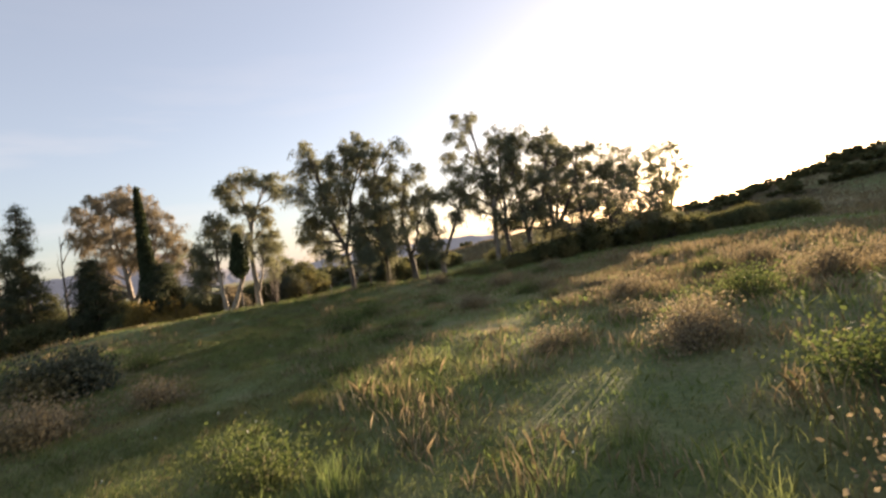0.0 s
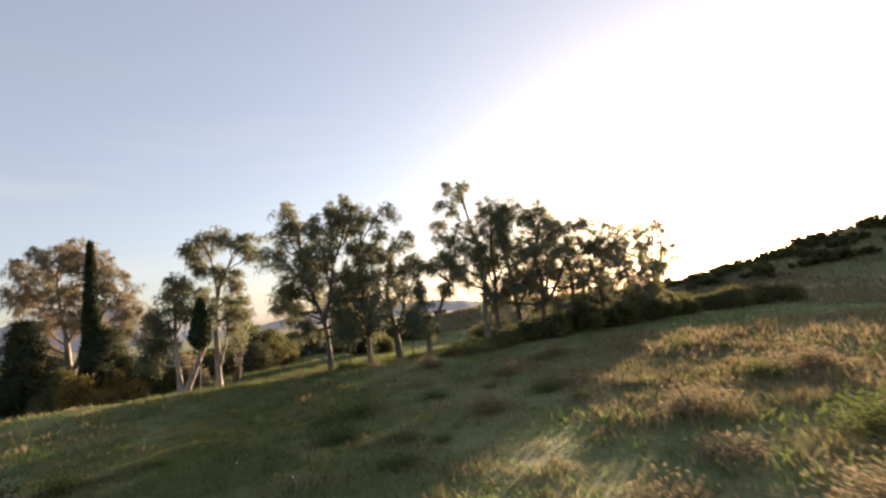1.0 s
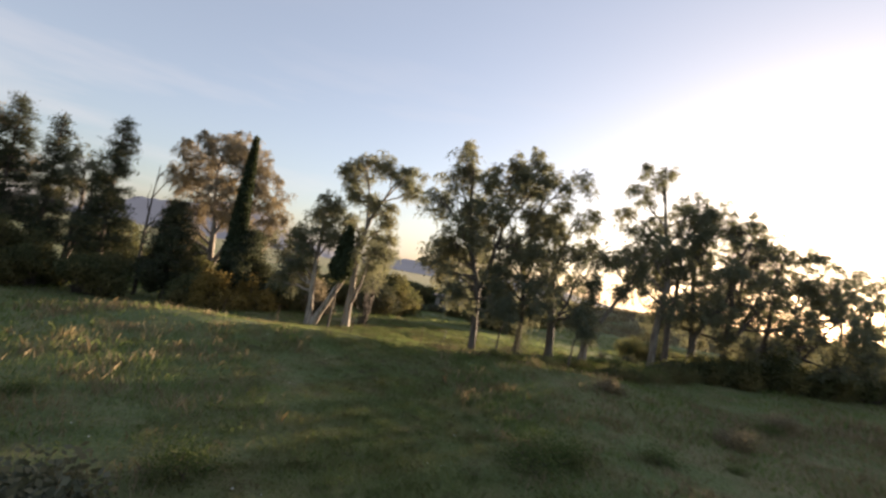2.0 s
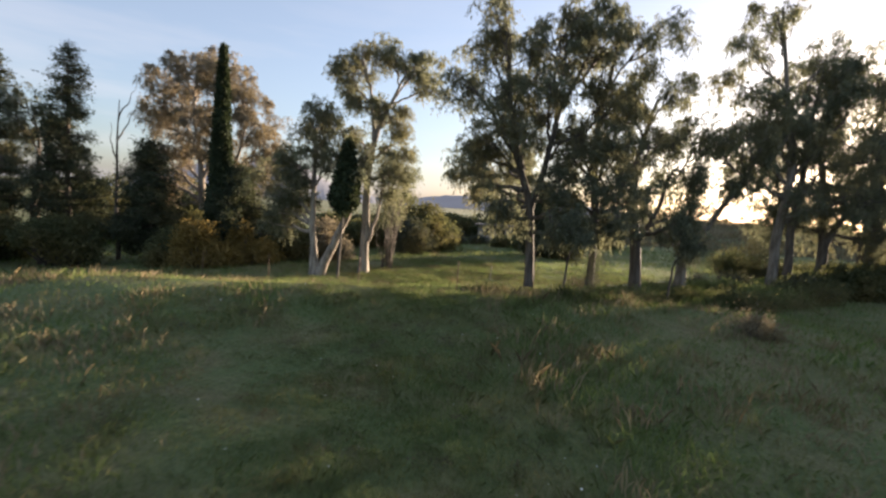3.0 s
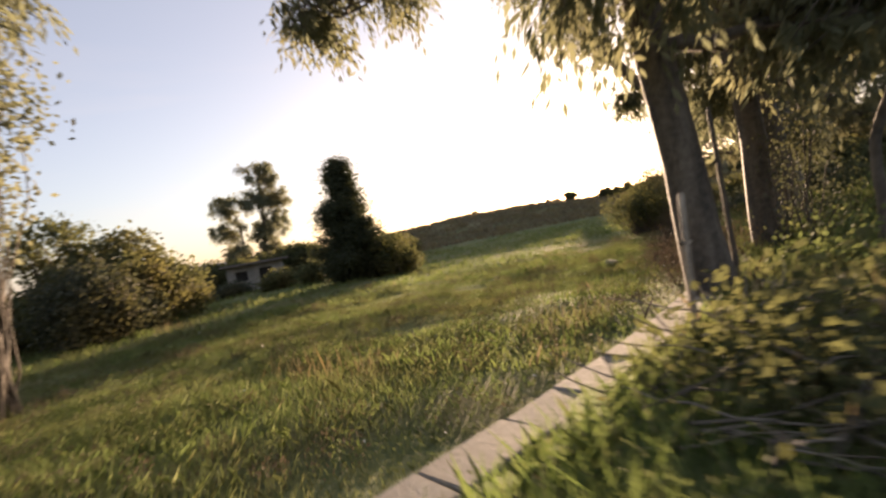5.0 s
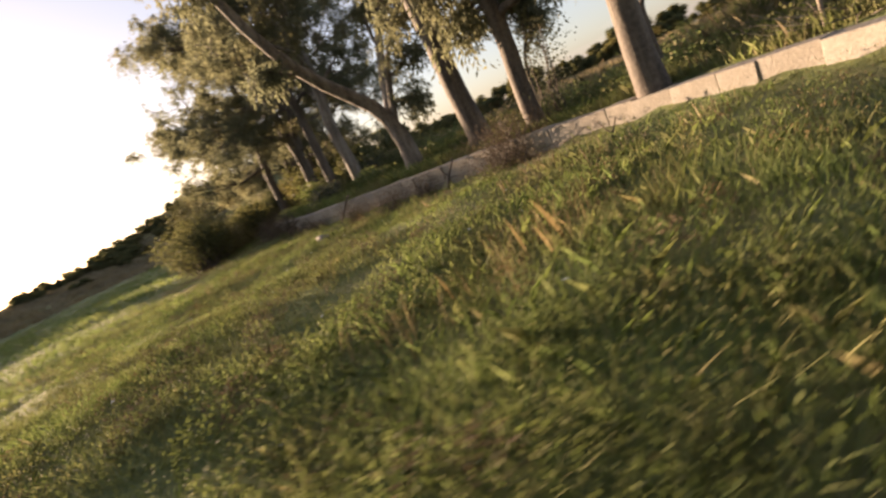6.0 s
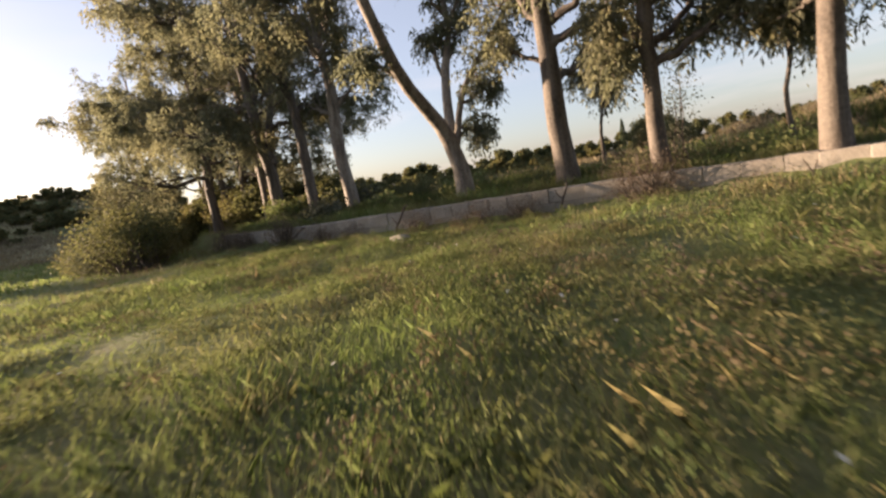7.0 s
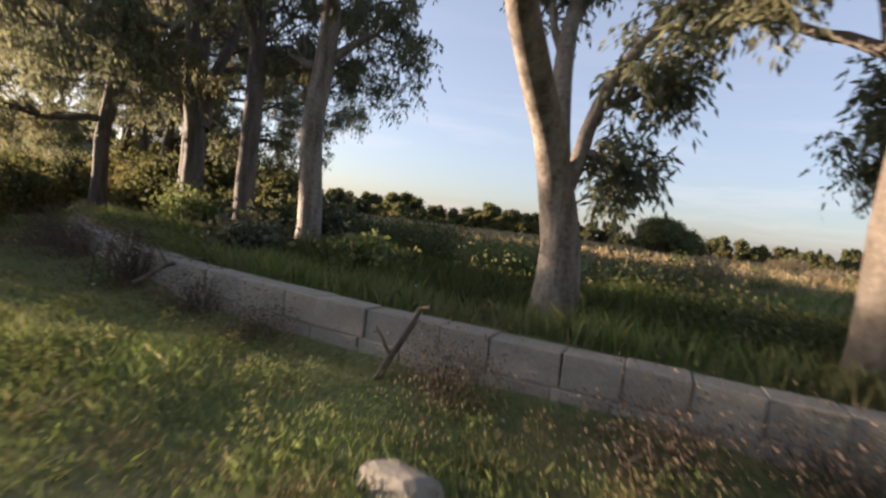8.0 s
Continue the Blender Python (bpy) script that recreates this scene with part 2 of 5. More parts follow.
def sprays(spots, strands, per, size, rng, width=0.15):
    """Hanging sprays: strands that swing out and down from each spot, leaves along them."""
    n = len(spots) * strands
    root = np.repeat(np.asarray(spots, float), strands, axis=0)
    a = rng.uniform(0, 2 * math.pi, n)
    out, fall = rng.uniform(0.08, 0.34, n), rng.uniform(0.16, 0.62, n)
    t = np.tile(np.linspace(0.05, 1.0, per), n)
    a, out, fall = np.repeat(a, per), np.repeat(out, per), np.repeat(fall, per)
    c = np.repeat(root, per, axis=0) + np.stack([np.cos(a) * out * t, np.sin(a) * out * t, 0.1 * t - fall * t * t], 1)
    m = len(c)
    c += rng.uniform(-0.05, 0.05, (m, 3))
    axis = np.stack([np.cos(a) * 0.5, np.sin(a) * 0.5, -0.35 - 0.9 * t], 1) + rng.normal(0, 0.42, (m, 3))
    axis /= np.linalg.norm(axis, axis=1, keepdims=True)
    side = np.cross(axis, rng.normal(0, 1, (m, 3)))
    side /= np.linalg.norm(side, axis=1, keepdims=True) + 1e-9
    ln = size * rng.uniform(0.6, 1.35, (m, 1))
    v = np.stack([c, c + axis * ln * 0.42 + side * ln * width, c + axis * ln, c + axis * ln * 0.42 - side * ln * width], 1).reshape(-1, 3)
    return v, np.arange(m * 4).reshape(-1, 4)


def crown_mesh(name, sets, mat):
    v, f, k = [], [], 0
    for a, b in sets:
        v.append(a)
        f.append(b + k)
        k += len(a)
    return mesh_of(name, np.concatenate(v), np.concatenate(f), [mat])


def inside(centre, radii, count, rng, shell=0.35):
    """Scattered places in an ellipsoid, thicker towards its skin."""
    d = rng.normal(0, 1, (count, 3))
    d /= np.linalg.norm(d, axis=1, keepdims=True)
    r = rng.uniform(shell, 1.0, (count, 1)) ** 0.6
    return np.asarray(centre) + d * r * np.asarray(radii)


def eucalyptus(place, label, seed, trunks, blobs, leaf=EUC_LEAF, bark=BARK_PALE, density=1.0, leaf_size=0.12, group="eucalyptus row", name="eucalyptus_tree", tall=1.0, full=1.0):
    """trunks: lines of (x, y, z, radius) from the foot; blobs: (x, y, z, rx, rz, trunk, start) clumps of the crown, each on its limb. tall stretches all heights, full swells the clumps."""
    rng = np.random.default_rng(seed)
    tree = thing(name, place, label, "tree", group)
    lines, stem_parts = [], []
    for k, t in enumerate(trunks):
        t = np.asarray(t, float) * (1, 1, tall, 1)
        u = np.linspace(0, 1, 16)
        along = np.linspace(0, 1, len(t))
        p = np.stack([np.interp(u, along, t[:, i]) for i in range(4)], 1)
        p[1:-1, :2] += rng.normal(0, 0.035, (14, 2))
        swing = 0.11 * np.clip((p[:, 2] - 1.5) / 3.0, 0, 1)
        p[:, 0] += swing * np.sin(p[:, 2] * 0.9 + seed)
        p[:, 1] += swing * np.sin(p[:, 2] * 1.1 + seed * 1.7)
        sm = p.copy()
        sm[1:-1] = (p[:-2] + 2 * p[1:-1] + p[2:]) / 4
        sm[0, 3] *= 1.2
        sm[1, 3] *= 1.05
        lines.append(sm)
        s = Stems(10)
        s.add(sm[:, :3], sm[:, 3])
        stem_parts.append(part("trunk", s.mesh("trunk", bark), tree))
    twigs, sets = Stems(5), []
    for bx, by, bz, rx, rz, k, start in blobs:
        line, bz, start, rx, rz = lines[k], bz * tall, start * tall, rx * full, rz * full
        i = int(np.clip(np.searchsorted(line[:, 2], start), 0, 15))
        foot, r0 = line[i, :3], max(line[i, 3] * 0.62, 0.03)
        centre = np.array([bx, by, bz], float)
        p = bent(foot, centre, rng, 0.18, 8)
        s = Stems(7)
        s.add(p, np.linspace(r0, 0.03, 8))
        part("limb", s.mesh("limb", bark), stem_parts[k])
        for c in inside(centre, (rx, rx, rz * 0.9), int(3.7 * density * rx * rx + 4), rng, 0.2):
            j = rng.integers(3, 8)
            m = bent(p[j], c, rng, 0.22, 6)
            twigs.add(m, np.linspace(0.03, 0.009, 6))
            rc = rng.uniform(0.25, 0.7)
            spots = inside(c, (rc, rc, rc * 0.9), 11, rng, 0.1)
            for q in spots[::2]:
                twigs.add(bent(c, q - (0, 0, 0.1), rng, 0.2, 4), np.linspace(0.01, 0.004, 4))
            sets.append(sprays(spots, 3, max(5, int(11 * (0.12 / leaf_size) ** 1.5)), leaf_size * 1.1, rng))
    tagged(part("twig_mass", twigs.mesh("twig_mass", bark), tree), kind="stuff")
    part("crown", crown_mesh("crown", sets, leaf), tree)
    return tree


def cypress(place, label, seed, height, radius, bare=1.2, lean=(0.0, 0.0), widest=0.45, foot=0.17, thick=1.0):
    rng = np.random.default_rng(seed)
    tree = thing("cypress_tree", place, label, "tree")
    s = Stems(9)
    z = np.linspace(0, height * 0.97, 10)
    s.add(np.stack([lean[0] * z, lean[1] * z, z], 1), np.linspace(foot, 0.02, 10))
    part("trunk", s.mesh("trunk", BARK_GREY), tree)
    n = int(height * radius * 420 * thick)
    h = rng.uniform(0, 1, n)
    prof = np.minimum(np.minimum(h / 0.12 + 0.25, 1.0), ((1 - h) / (1 - widest)) ** 0.8)
    a = rng.uniform(0, 2 * math.pi, n)
    r = radius * prof * np.sqrt(rng.uniform(0.25, 1, n)) * (1 + 0.12 * np.sin(a * 3 + h * 17))
    zz = bare + h * (height - bare)
    c = np.stack([r * np.cos(a) + lean[0] * zz, r * np.sin(a) + lean[1] * zz, zz], 1)
    part("crown", crown_mesh("crown", [leaves(c, (0.05, 0.05, 0.1), 9, 0.2, rng, -0.75, 0.22)], CYPRESS_LEAF), tree)
    return tree


def pine(place, label, seed, height, radius, leaf=PINE_LEAF, bare=0.12, name="conifer_tree", thick=1.0):
    """Tiered conifer: whorls of boughs with needle tufts, ragged outline."""
    rng = np.random.default_rng(seed)
    tree = thing(name, place, label, "tree")
    s = Stems(9)
    z = np.linspace(0, height, 10)
    s.add(np.stack([0.1 * np.sin(z * 0.7), 0.08 * np.cos(z * 0.9), z], 1), np.linspace(0.2, 0.02, 10))
    part("trunk", s.mesh("trunk", BARK_DARK), tree)
    boughs, spots = Stems(5), []
    h = bare * height
    while h < height * 0.97:
        u = (h / height - bare) / (1 - bare)
        reach = radius * (1 - u) ** 0.75 * min(1.0, 0.55 + 2.5 * u)
        for a in rng.uniform(0, 2 * math.pi, 6):
            ln = reach * rng.uniform(0.55, 1.2) + 0.15
            e = np.array([ln * math.cos(a), ln * math.sin(a), h + ln * rng.uniform(-0.12, 0.3)])
            p = bent((0, 0, h), e, rng, 0.1, 6)
            boughs.add(p, np.linspace(0.045, 0.01, 6))
            k = max(2, int(ln * 5 * thick))
            t = rng.uniform(0.25, 1.0, k)[:, None]
            spots.append(p[0] + (p[-1] - p[0]) * t + rng.normal(0, 0.14, (k, 3)))
        h += height * 0.032
    tagged(part("bough_mass", boughs.mesh("bough_mass", BARK_DARK), tree), kind="stuff")
    part("crown", crown_mesh("crown", [leaves(np.concatenate(spots), (0.16, 0.16, 0.1), 26, 0.17, rng, 0.15, 0.14)], leaf), tree)
    return tree


def bush(place, label, seed, blobs, leaf=BUSH_LEAF, size=0.13, density=1.0, name="bush", category="bush", group="", stem=0.05, leaf_count=24):
    """A many-stemmed bush; blobs: (x, y, z, rx, rz)."""
    rng = np.random.default_rng(seed)
    b = thing(name, place, label, category, group)
    stems, sets = Stems(5), []
    for bx, by, bz, rx, rz in blobs:
        spots = inside((bx, by, bz), (rx, rx, rz), int(density * (38 * rx * (rx + rz)) + 16), rng, 0.5)
        spots[:, 2] = np.maximum(spots[:, 2], 0.08)
        for q in spots[:: 6]:
            stems.add(bent((bx * 0.5 + rng.normal(0, 0.15), by * 0.5 + rng.normal(0, 0.15), -0.1), q, rng, 0.15, 5), np.linspace(stem, 0.008, 5))
        sets.append(leaves(spots, (0.2, 0.2, 0.16), leaf_count, size * 1.1, rng, 0.15, 0.3))
    tagged(part("stem_mass", stems.mesh("stem_mass", BARK_DARK), b), kind="stuff")
    part("foliage", crown_mesh("foliage", sets, leaf), b)
    return b


# ---- the ground ----
WALL_LINE = [(-11.2, 34.1), (-10.2, 34.55), (-8.6, 35.3), (-7.0, 36.23), (-5.5, 37.3), (-4.1, 38.6), (-2.6, 40.5), (-1.0, 42.3), (0.5, 43.7), (2.0, 44.9), (4.0, 46.1), (6.5, 47.4)]
WL = np.array([(-60.0, 8.0)] + WALL_LINE + [(9.4, 48.8), (16.0, 50.8), (60.0, 58.0), (200.0, 70.0)])


def beside_wall(x, y):
    """Signed distance north of the wall's line, and how far along its stretch the place lies (0 off its west end, 1 along the wall)."""
    x, y = np.asarray(x, float), np.asarray(y, float)
    best, sign = np.full(x.shape, 1e9), np.zeros(x.shape)
    for (ax, ay), (bx, by) in zip(WL[:-1], WL[1:]):
        dx, dy = bx - ax, by - ay
        t = np.clip(((x - ax) * dx + (y - ay) * dy) / (dx * dx + dy * dy), 0, 1)
        d = np.hypot(x - ax - t * dx, y - ay - t * dy)
        s = np.where(dx * (y - ay) - dy * (x - ax) > 0, 1.0, -1.0)
        near = d < best
        best, sign = np.where(near, d, best), np.where(near, s, sign)
    return best * sign, np.clip((x + 15.0) / 3.5, 0, 1)


def smooth(a):
    a = np.clip(a, 0, 1)
    return a * a * (3 - 2 * a)


def ground_height(x, y):
    x, y = np.asarray(x, float), np.asarray(y, float)
    n, along = beside_wall(x, y)
    soft = 5.0 * (1 - along) + 0.16
    upper = 0.04 + 0.1 * smooth((x - 1) / 6) + 0.06 * smooth((-x - 7.5) / 2) * smooth((n + 5) / 3) + 0.1 * np.exp(-(n / 0.9) ** 2) * along
    lower = -0.36 + 0.09 * np.exp(-(n / 0.9) ** 2) - 0.16 * smooth((n - 1.0) / 4) + 0.17 * smooth((-x - 4.5) / 3)
    crest = y - 33.4 - 0.25 * x
    z = upper + (lower - upper) * smooth((n + soft) / (2 * soft))
    z = z - 0.9 * smooth((-x - 17) / 14) + 0.5 * np.exp(-(crest / np.where(crest > 0, 1.3, 3.6)) ** 2) * smooth((-x + 4) / 6) * smooth((x + 26) / 7)
    z = z + 1.2 * np.exp(-((x - 12) / 6.5) ** 2 - ((y - 6) / 7.5) ** 2) + 11.5 * np.exp(-((x - 95) / 34) ** 2 - ((y - 95) / 28) ** 2) + 3.6 * np.exp(-((x - 22) / 28) ** 2 - ((y - 104) / 18) ** 2)
    z = z + 0.035 * np.sin(x * 0.9 + 1.3 * np.sin(y * 0.5)) * np.cos(y * 0.8 + 0.6) + 0.025 * np.sin(x * 2.1 + y * 1.7) * np.sin(y * 2.3 - x)
    far = np.hypot(x, y - 30)
    return z - 6.0 * smooth((far - 160) / 500)


def ground_sheet():
    out = np.geomspace(0.6, 2600, 46).cumsum() / 6
    gx = np.concatenate([-45 - out[::-1], np.arange(-45, 40.1, 0.4), 40 + out])
    gy = np.concatenate([-14 - out[::-1], np.arange(-14, 80.1, 0.4), 80 + out])
    X, Y = np.meshgrid(gx, gy)
    v = np.stack([X, Y, ground_height(X, Y)], -1).reshape(-1, 3)
    w = len(gx)
    i = (np.arange(len(gy) - 1)[:, None] * w + np.arange(w - 1)[None]).ravel()
    return mesh_of("ground", v, np.stack([i, i + 1, i + w + 1, i + w], 1), [SOIL], True)


ground = tagged(new("ground", ground_sheet()), "uneven green meadow with dry tufts and worn soil", "ground", kind="structure")


def gz(x, y, sink=0.04):
    return float(ground_height(np.array([x]), np.array([y]))[0]) - sink


def on_ground(x, y, sink=0.04):
    return (x, y, gz(x, y, sink))


# ---- the hills far off ----
def hills(name, way, spread, distance, height, seed, label):
    """A hazy ridge on the horizon round the compass way (degrees left of +y)."""
    rng = np.random.default_rng(seed)
    a = np.radians(np.linspace(way - spread, way + spread, 60))
    u = np.linspace(-1, 1, 60)
    top = height * np.clip(np.cos(u * math.pi / 2) ** 1.7 + 0.12 * np.sin(u * 9 + seed) * (1 - u * u), 0.02, None)
    rows = []
    for k, (dd, hh) in enumerate(((0.8, -8 / height), (0.9, 0.35), (0.97, 0.8), (1.0, 1.0), (1.1, 0.6))):
        d = distance * dd
        rows.append(np.stack([-np.sin(a) * d, np.cos(a) * d + 30, top * hh + rng.normal(0, 0.02, 60) * height * (hh > 0) - 6], 1))
    v = np.concatenate(rows)
    i = (np.arange(4)[:, None] * 60 + np.arange(59)[None]).ravel()
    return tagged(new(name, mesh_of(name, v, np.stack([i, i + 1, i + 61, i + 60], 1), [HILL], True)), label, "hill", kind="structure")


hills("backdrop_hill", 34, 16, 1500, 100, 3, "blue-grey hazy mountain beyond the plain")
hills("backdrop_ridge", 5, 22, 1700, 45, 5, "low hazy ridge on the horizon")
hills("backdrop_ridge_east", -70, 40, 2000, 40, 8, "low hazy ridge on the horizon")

# ---- eucalyptus trees along the wall ----
eucalyptus(on_ground(-7.1, 36.05), "large leaning eucalyptus with pale peeling bark beside the wall", 11,
           [[(0, 0, 0, 0.185), (-0.1, 0.1, 2.0, 0.165), (-0.3, 0.2, 3.6, 0.15), (-0.9, 0.1, 5.6, 0.13), (-1.2, 0, 8.2, 0.11), (-1.5, 0, 10.6, 0.05)],
            [(-0.28, 0.2, 3.5, 0.15), (0.15, 0.3, 5.2, 0.12), (0.7, 0.4, 7.6, 0.09), (1.5, 0.4, 10.2, 0.05)]],
           [(-2.0, -0.2, 6.4, 1.3, 1.1, 0, 4.5), (-1.9, 0.4, 8.6, 1.5, 1.2, 0, 5.5), (-1.6, -0.3, 10.9, 1.5, 1.1, 0, 8.0), (-0.3, 0.8, 9.5, 1.4, 1.2, 0, 6.5),
            (0.8, -0.4, 11.0, 1.5, 1.2, 1, 7.0), (2.2, 0.4, 10.6, 1.6, 1.2, 1, 8.0), (2.6, 0.3, 8.2, 1.3, 1.1, 1, 6.0), (1.0, 1.3, 7.2, 1.2, 1.0, 1, 5.0),
            (-2.6, 0.8, 5.0, 1.0, 1.2, 0, 4.2), (-1.1, -1.2, 6.9, 1.1, 1.0, 0, 4.8), (-2.6, -0.6, 8.2, 1.2, 1.0, 0, 5.5), (-2.2, 0.2, 10.0, 1.3, 1.0, 0, 7.5), (-1.5, -0.8, 3.6, 0.7, 0.9, 0, 3.3), (0.2, -1.0, 8.4, 1.2, 1.0, 1, 5.5), (0.9, -0.8, 4.8, 0.9, 0.9, 1, 4.0), (1.6, -0.2, 6.2, 1.0, 0.9, 1, 4.6), (-2.0, -0.9, 4.4, 0.9, 0.8, 0, 3.8), (-2.5, 0.0, 5.8, 1.0, 0.9, 0, 4.6), (0.4, -0.3, 10.4, 1.5, 1.1, 1, 7.5), (-0.6, 0.9, 7.4, 1.2, 1.0, 0, 5.4), (-2.6, 2.9, 4.5, 0.55, 0.4, 0, 3.6), (-1.4, 3.3, 5.4, 0.75, 0.6, 0, 4.4), (-0.8, 2.2, 6.6, 1.1, 0.9, 0, 4.8), (0.9, 0.3, 3.8, 0.8, 0.7, 1, 3.7), (-0.8, -0.5, 3.2, 0.7, 0.6, 0, 3.0), (0.5, -0.9, 3.4, 0.8, 0.7, 0, 3.0), (1.0, -0.5, 2.6, 0.6, 0.5, 0, 2.4)], bark=BARK_GREY, density=1.1, tall=0.9, full=1.04)
eucalyptus(on_ground(-4.8, 37.2), "slender dark-stemmed eucalyptus behind the stone wall", 12,
           [[(0, 0, 0, 0.16), (0.0, 0.1, 2.5, 0.14), (-0.2, 0.0, 5.5, 0.12), (0.1, 0.1, 10.0, 0.05)]],
           [(-0.9, 0.3, 6.0, 1.0, 0.9, 0, 3.5), (0.8, 0.2, 7.0, 1.1, 1.0, 0, 4.5), (-0.3, -0.5, 8.6, 1.3, 1.1, 0, 6.0), (0.3, 0.3, 10.2, 1.2, 1.0, 0, 7.5), (1.2, -0.7, 4.6, 0.9, 0.9, 0, 3.0), (-1.3, -0.6, 4.4, 0.9, 1.0, 0, 3.0), (0.3, -1.2, 5.8, 1.1, 1.0, 0, 4.0), (1.7, 0.2, 9.0, 1.2, 1.0, 0, 6.5), (0.8, -1.5, 3.6, 0.8, 0.9, 0, 2.6), (-0.9, -1.4, 5.0, 0.9, 0.9, 0, 3.4), (0.9, -1.1, 2.9, 0.7, 0.7, 0, 2.0), (-0.8, -1.2, 2.7, 0.7, 0.7, 0, 1.9), (0.1, -1.5, 3.6, 0.8, 0.8, 0, 2.4), (-1.5, 0.2, 9.2, 1.2, 1.0, 0, 6.5), (1.5, -0.4, 10.2, 1.2, 0.9, 0, 7.5), (0.2, 0.55, 2.4, 0.32, 0.28, 0, 2.0), (0.3, 0.8, 3.0, 0.4, 0.3, 0, 2.4)], bark=BARK_GREY, density=0.55, tall=0.97)
eucalyptus(on_ground(-2.95, 38.2), "tall straight eucalyptus with smooth grey bark behind the wall", 13,
           [[(0, 0, 0, 0.25), (-0.1, 0.1, 2.5, 0.22), (-0.3, 0.2, 5.5, 0.17), (-0.3, 0.3, 8.5, 0.11), (0.1, 0.3, 11.5, 0.05)],
            [(-0.15, 0.1, 3.0, 0.13), (0.6, -0.2, 5.0, 0.09), (0.9, -0.5, 7.0, 0.05)]],
           [(0.9, -0.5, 7.4, 1.2, 1.0, 1, 5.0), (-1.5, 0.6, 8.0, 1.3, 1.1, 0, 5.5), (0.6, 0.8, 9.6, 1.4, 1.1, 0, 7.0), (-0.8, -0.4, 11.2, 1.4, 1.1, 0, 8.5), (0.9, 0.3, 12.0, 1.3, 1.0, 0, 9.5), (1.6, 0.5, 5.2, 0.9, 0.9, 1, 4.0), (1.6, -0.7, 9.4, 1.3, 1.0, 1, 6.0), (-1.6, -0.8, 6.2, 1.0, 0.9, 0, 4.6), (0.9, -1.4, 4.4, 0.9, 0.8, 0, 3.2), (-1.2, -1.2, 5.0, 1.0, 0.9, 0, 3.6), (-0.2, -1.0, 8.2, 1.3, 1.1, 0, 5.5), (0.2, 0.6, 6.4, 1.1, 0.9, 0, 4.6)], bark=BARK_GREY, density=0.62, tall=0.69)
eucalyptus(on_ground(-0.82, 39.96), "forked eucalyptus with pale mottled bark and hanging leaves", 14,
           [[(0, 0, 0, 0.25), (0.03, 0.06, 1.0, 0.22), (0.06, 0.15, 1.75, 0.185), (-0.6, 0.85, 2.6, 0.155), (-1.3, 1.55, 3.5, 0.13), (-2.0, 2.2, 4.8, 0.11), (-2.5, 2.6, 6.4, 0.07), (-2.8, 2.8, 8.4, 0.03)],
            [(0.06, 0.12, 1.5, 0.15), (0.62, -0.1, 2.5, 0.13), (1.2, -0.4, 3.6, 0.115), (1.8, -0.7, 5.0, 0.09), (2.2, -0.85, 6.6, 0.06), (2.4, -0.95, 8.4, 0.03)],
            [(0.05, 0.05, 1.45, 0.1), (0.06, -0.15, 2.1, 0.085), (0.05, -0.4, 2.8, 0.075), (-0.05, -0.95, 3.6, 0.055), (-0.2, -1.7, 4.6, 0.03)]],
           [(0.0, -0.9, 2.8, 0.35, 0.24, 2, 2.4), (-0.15, -1.4, 3.9, 0.5, 0.35, 2, 3.2), (-0.3, -2.0, 4.7, 0.65, 0.45, 2, 3.6), (1.5, -0.1, 4.4, 0.45, 0.32, 1, 3.2), (1.6, -0.9, 4.7, 0.55, 0.4, 1, 3.4), (0.0, -0.65, 1.8, 0.16, 0.14, 2, 1.9), (-1.2, 2.1, 3.5, 0.4, 0.3, 0, 2.8),
            (-2.2, 2.4, 5.7, 0.8, 0.5, 0, 4.2), (-2.7, 2.8, 6.7, 1.0, 0.7, 0, 5.0), (2.0, -0.2, 7.3, 1.1, 0.8, 1, 5.4), (-2.5, 2.4, 8.0, 1.0, 0.8, 0, 6.2), (2.2, -1.4, 8.1, 1.1, 0.8, 1, 6.2), (1.2, -1.9, 6.5, 1.0, 0.8, 1, 5.0), (2.4, -1.4, 5.9, 0.8, 0.6, 1, 4.2), (0.8, 0.2, 6.3, 0.9, 0.6, 1, 4.6), (-0.9, 1.0, 6.9, 1.0, 0.7, 0, 4.8)], bark=BARK_MOTTLED, density=0.85)
eucalyptus(on_ground(3.75, 42.6), "tall eucalyptus with a straight sunlit trunk behind the wall", 15,
           [[(0, 0, 0, 0.22), (0.1, 0.1, 3.0, 0.2), (0.2, 0.0, 7.5, 0.14), (-1.0, 0.1, 14.6, 0.05)]],
           [(-1.3, 0.5, 6.0, 1.1, 1.0, 0, 4.0), (1.2, 0.3, 7.4, 1.3, 1.0, 0, 5.0), (-0.9, -0.6, 9.0, 1.5, 1.2, 0, 6.5), (0.8, 0.4, 10.8, 1.7, 1.2, 0, 8.0), (-1.9, 0.3, 12.6, 1.6, 1.1, 0, 9.5), (-1.1, 0.2, 14.2, 1.5, 1.0, 0, 11.0), (-2.2, 0.0, 10.6, 1.3, 1.0, 0, 8.0), (-1.9, -0.4, 7.4, 1.2, 1.0, 0, 5.0), (0.4, 1.0, 8.4, 1.3, 1.0, 0, 6.0), (0.2, -1.0, 5.0, 0.9, 0.9, 0, 3.6), (1.6, 0.8, 4.6, 1.1, 1.2, 0, 3.4), (1.5, 0.5, 12.2, 1.3, 1.0, 0, 10.0)], bark=BARK_MOTTLED, density=0.8, tall=0.89)
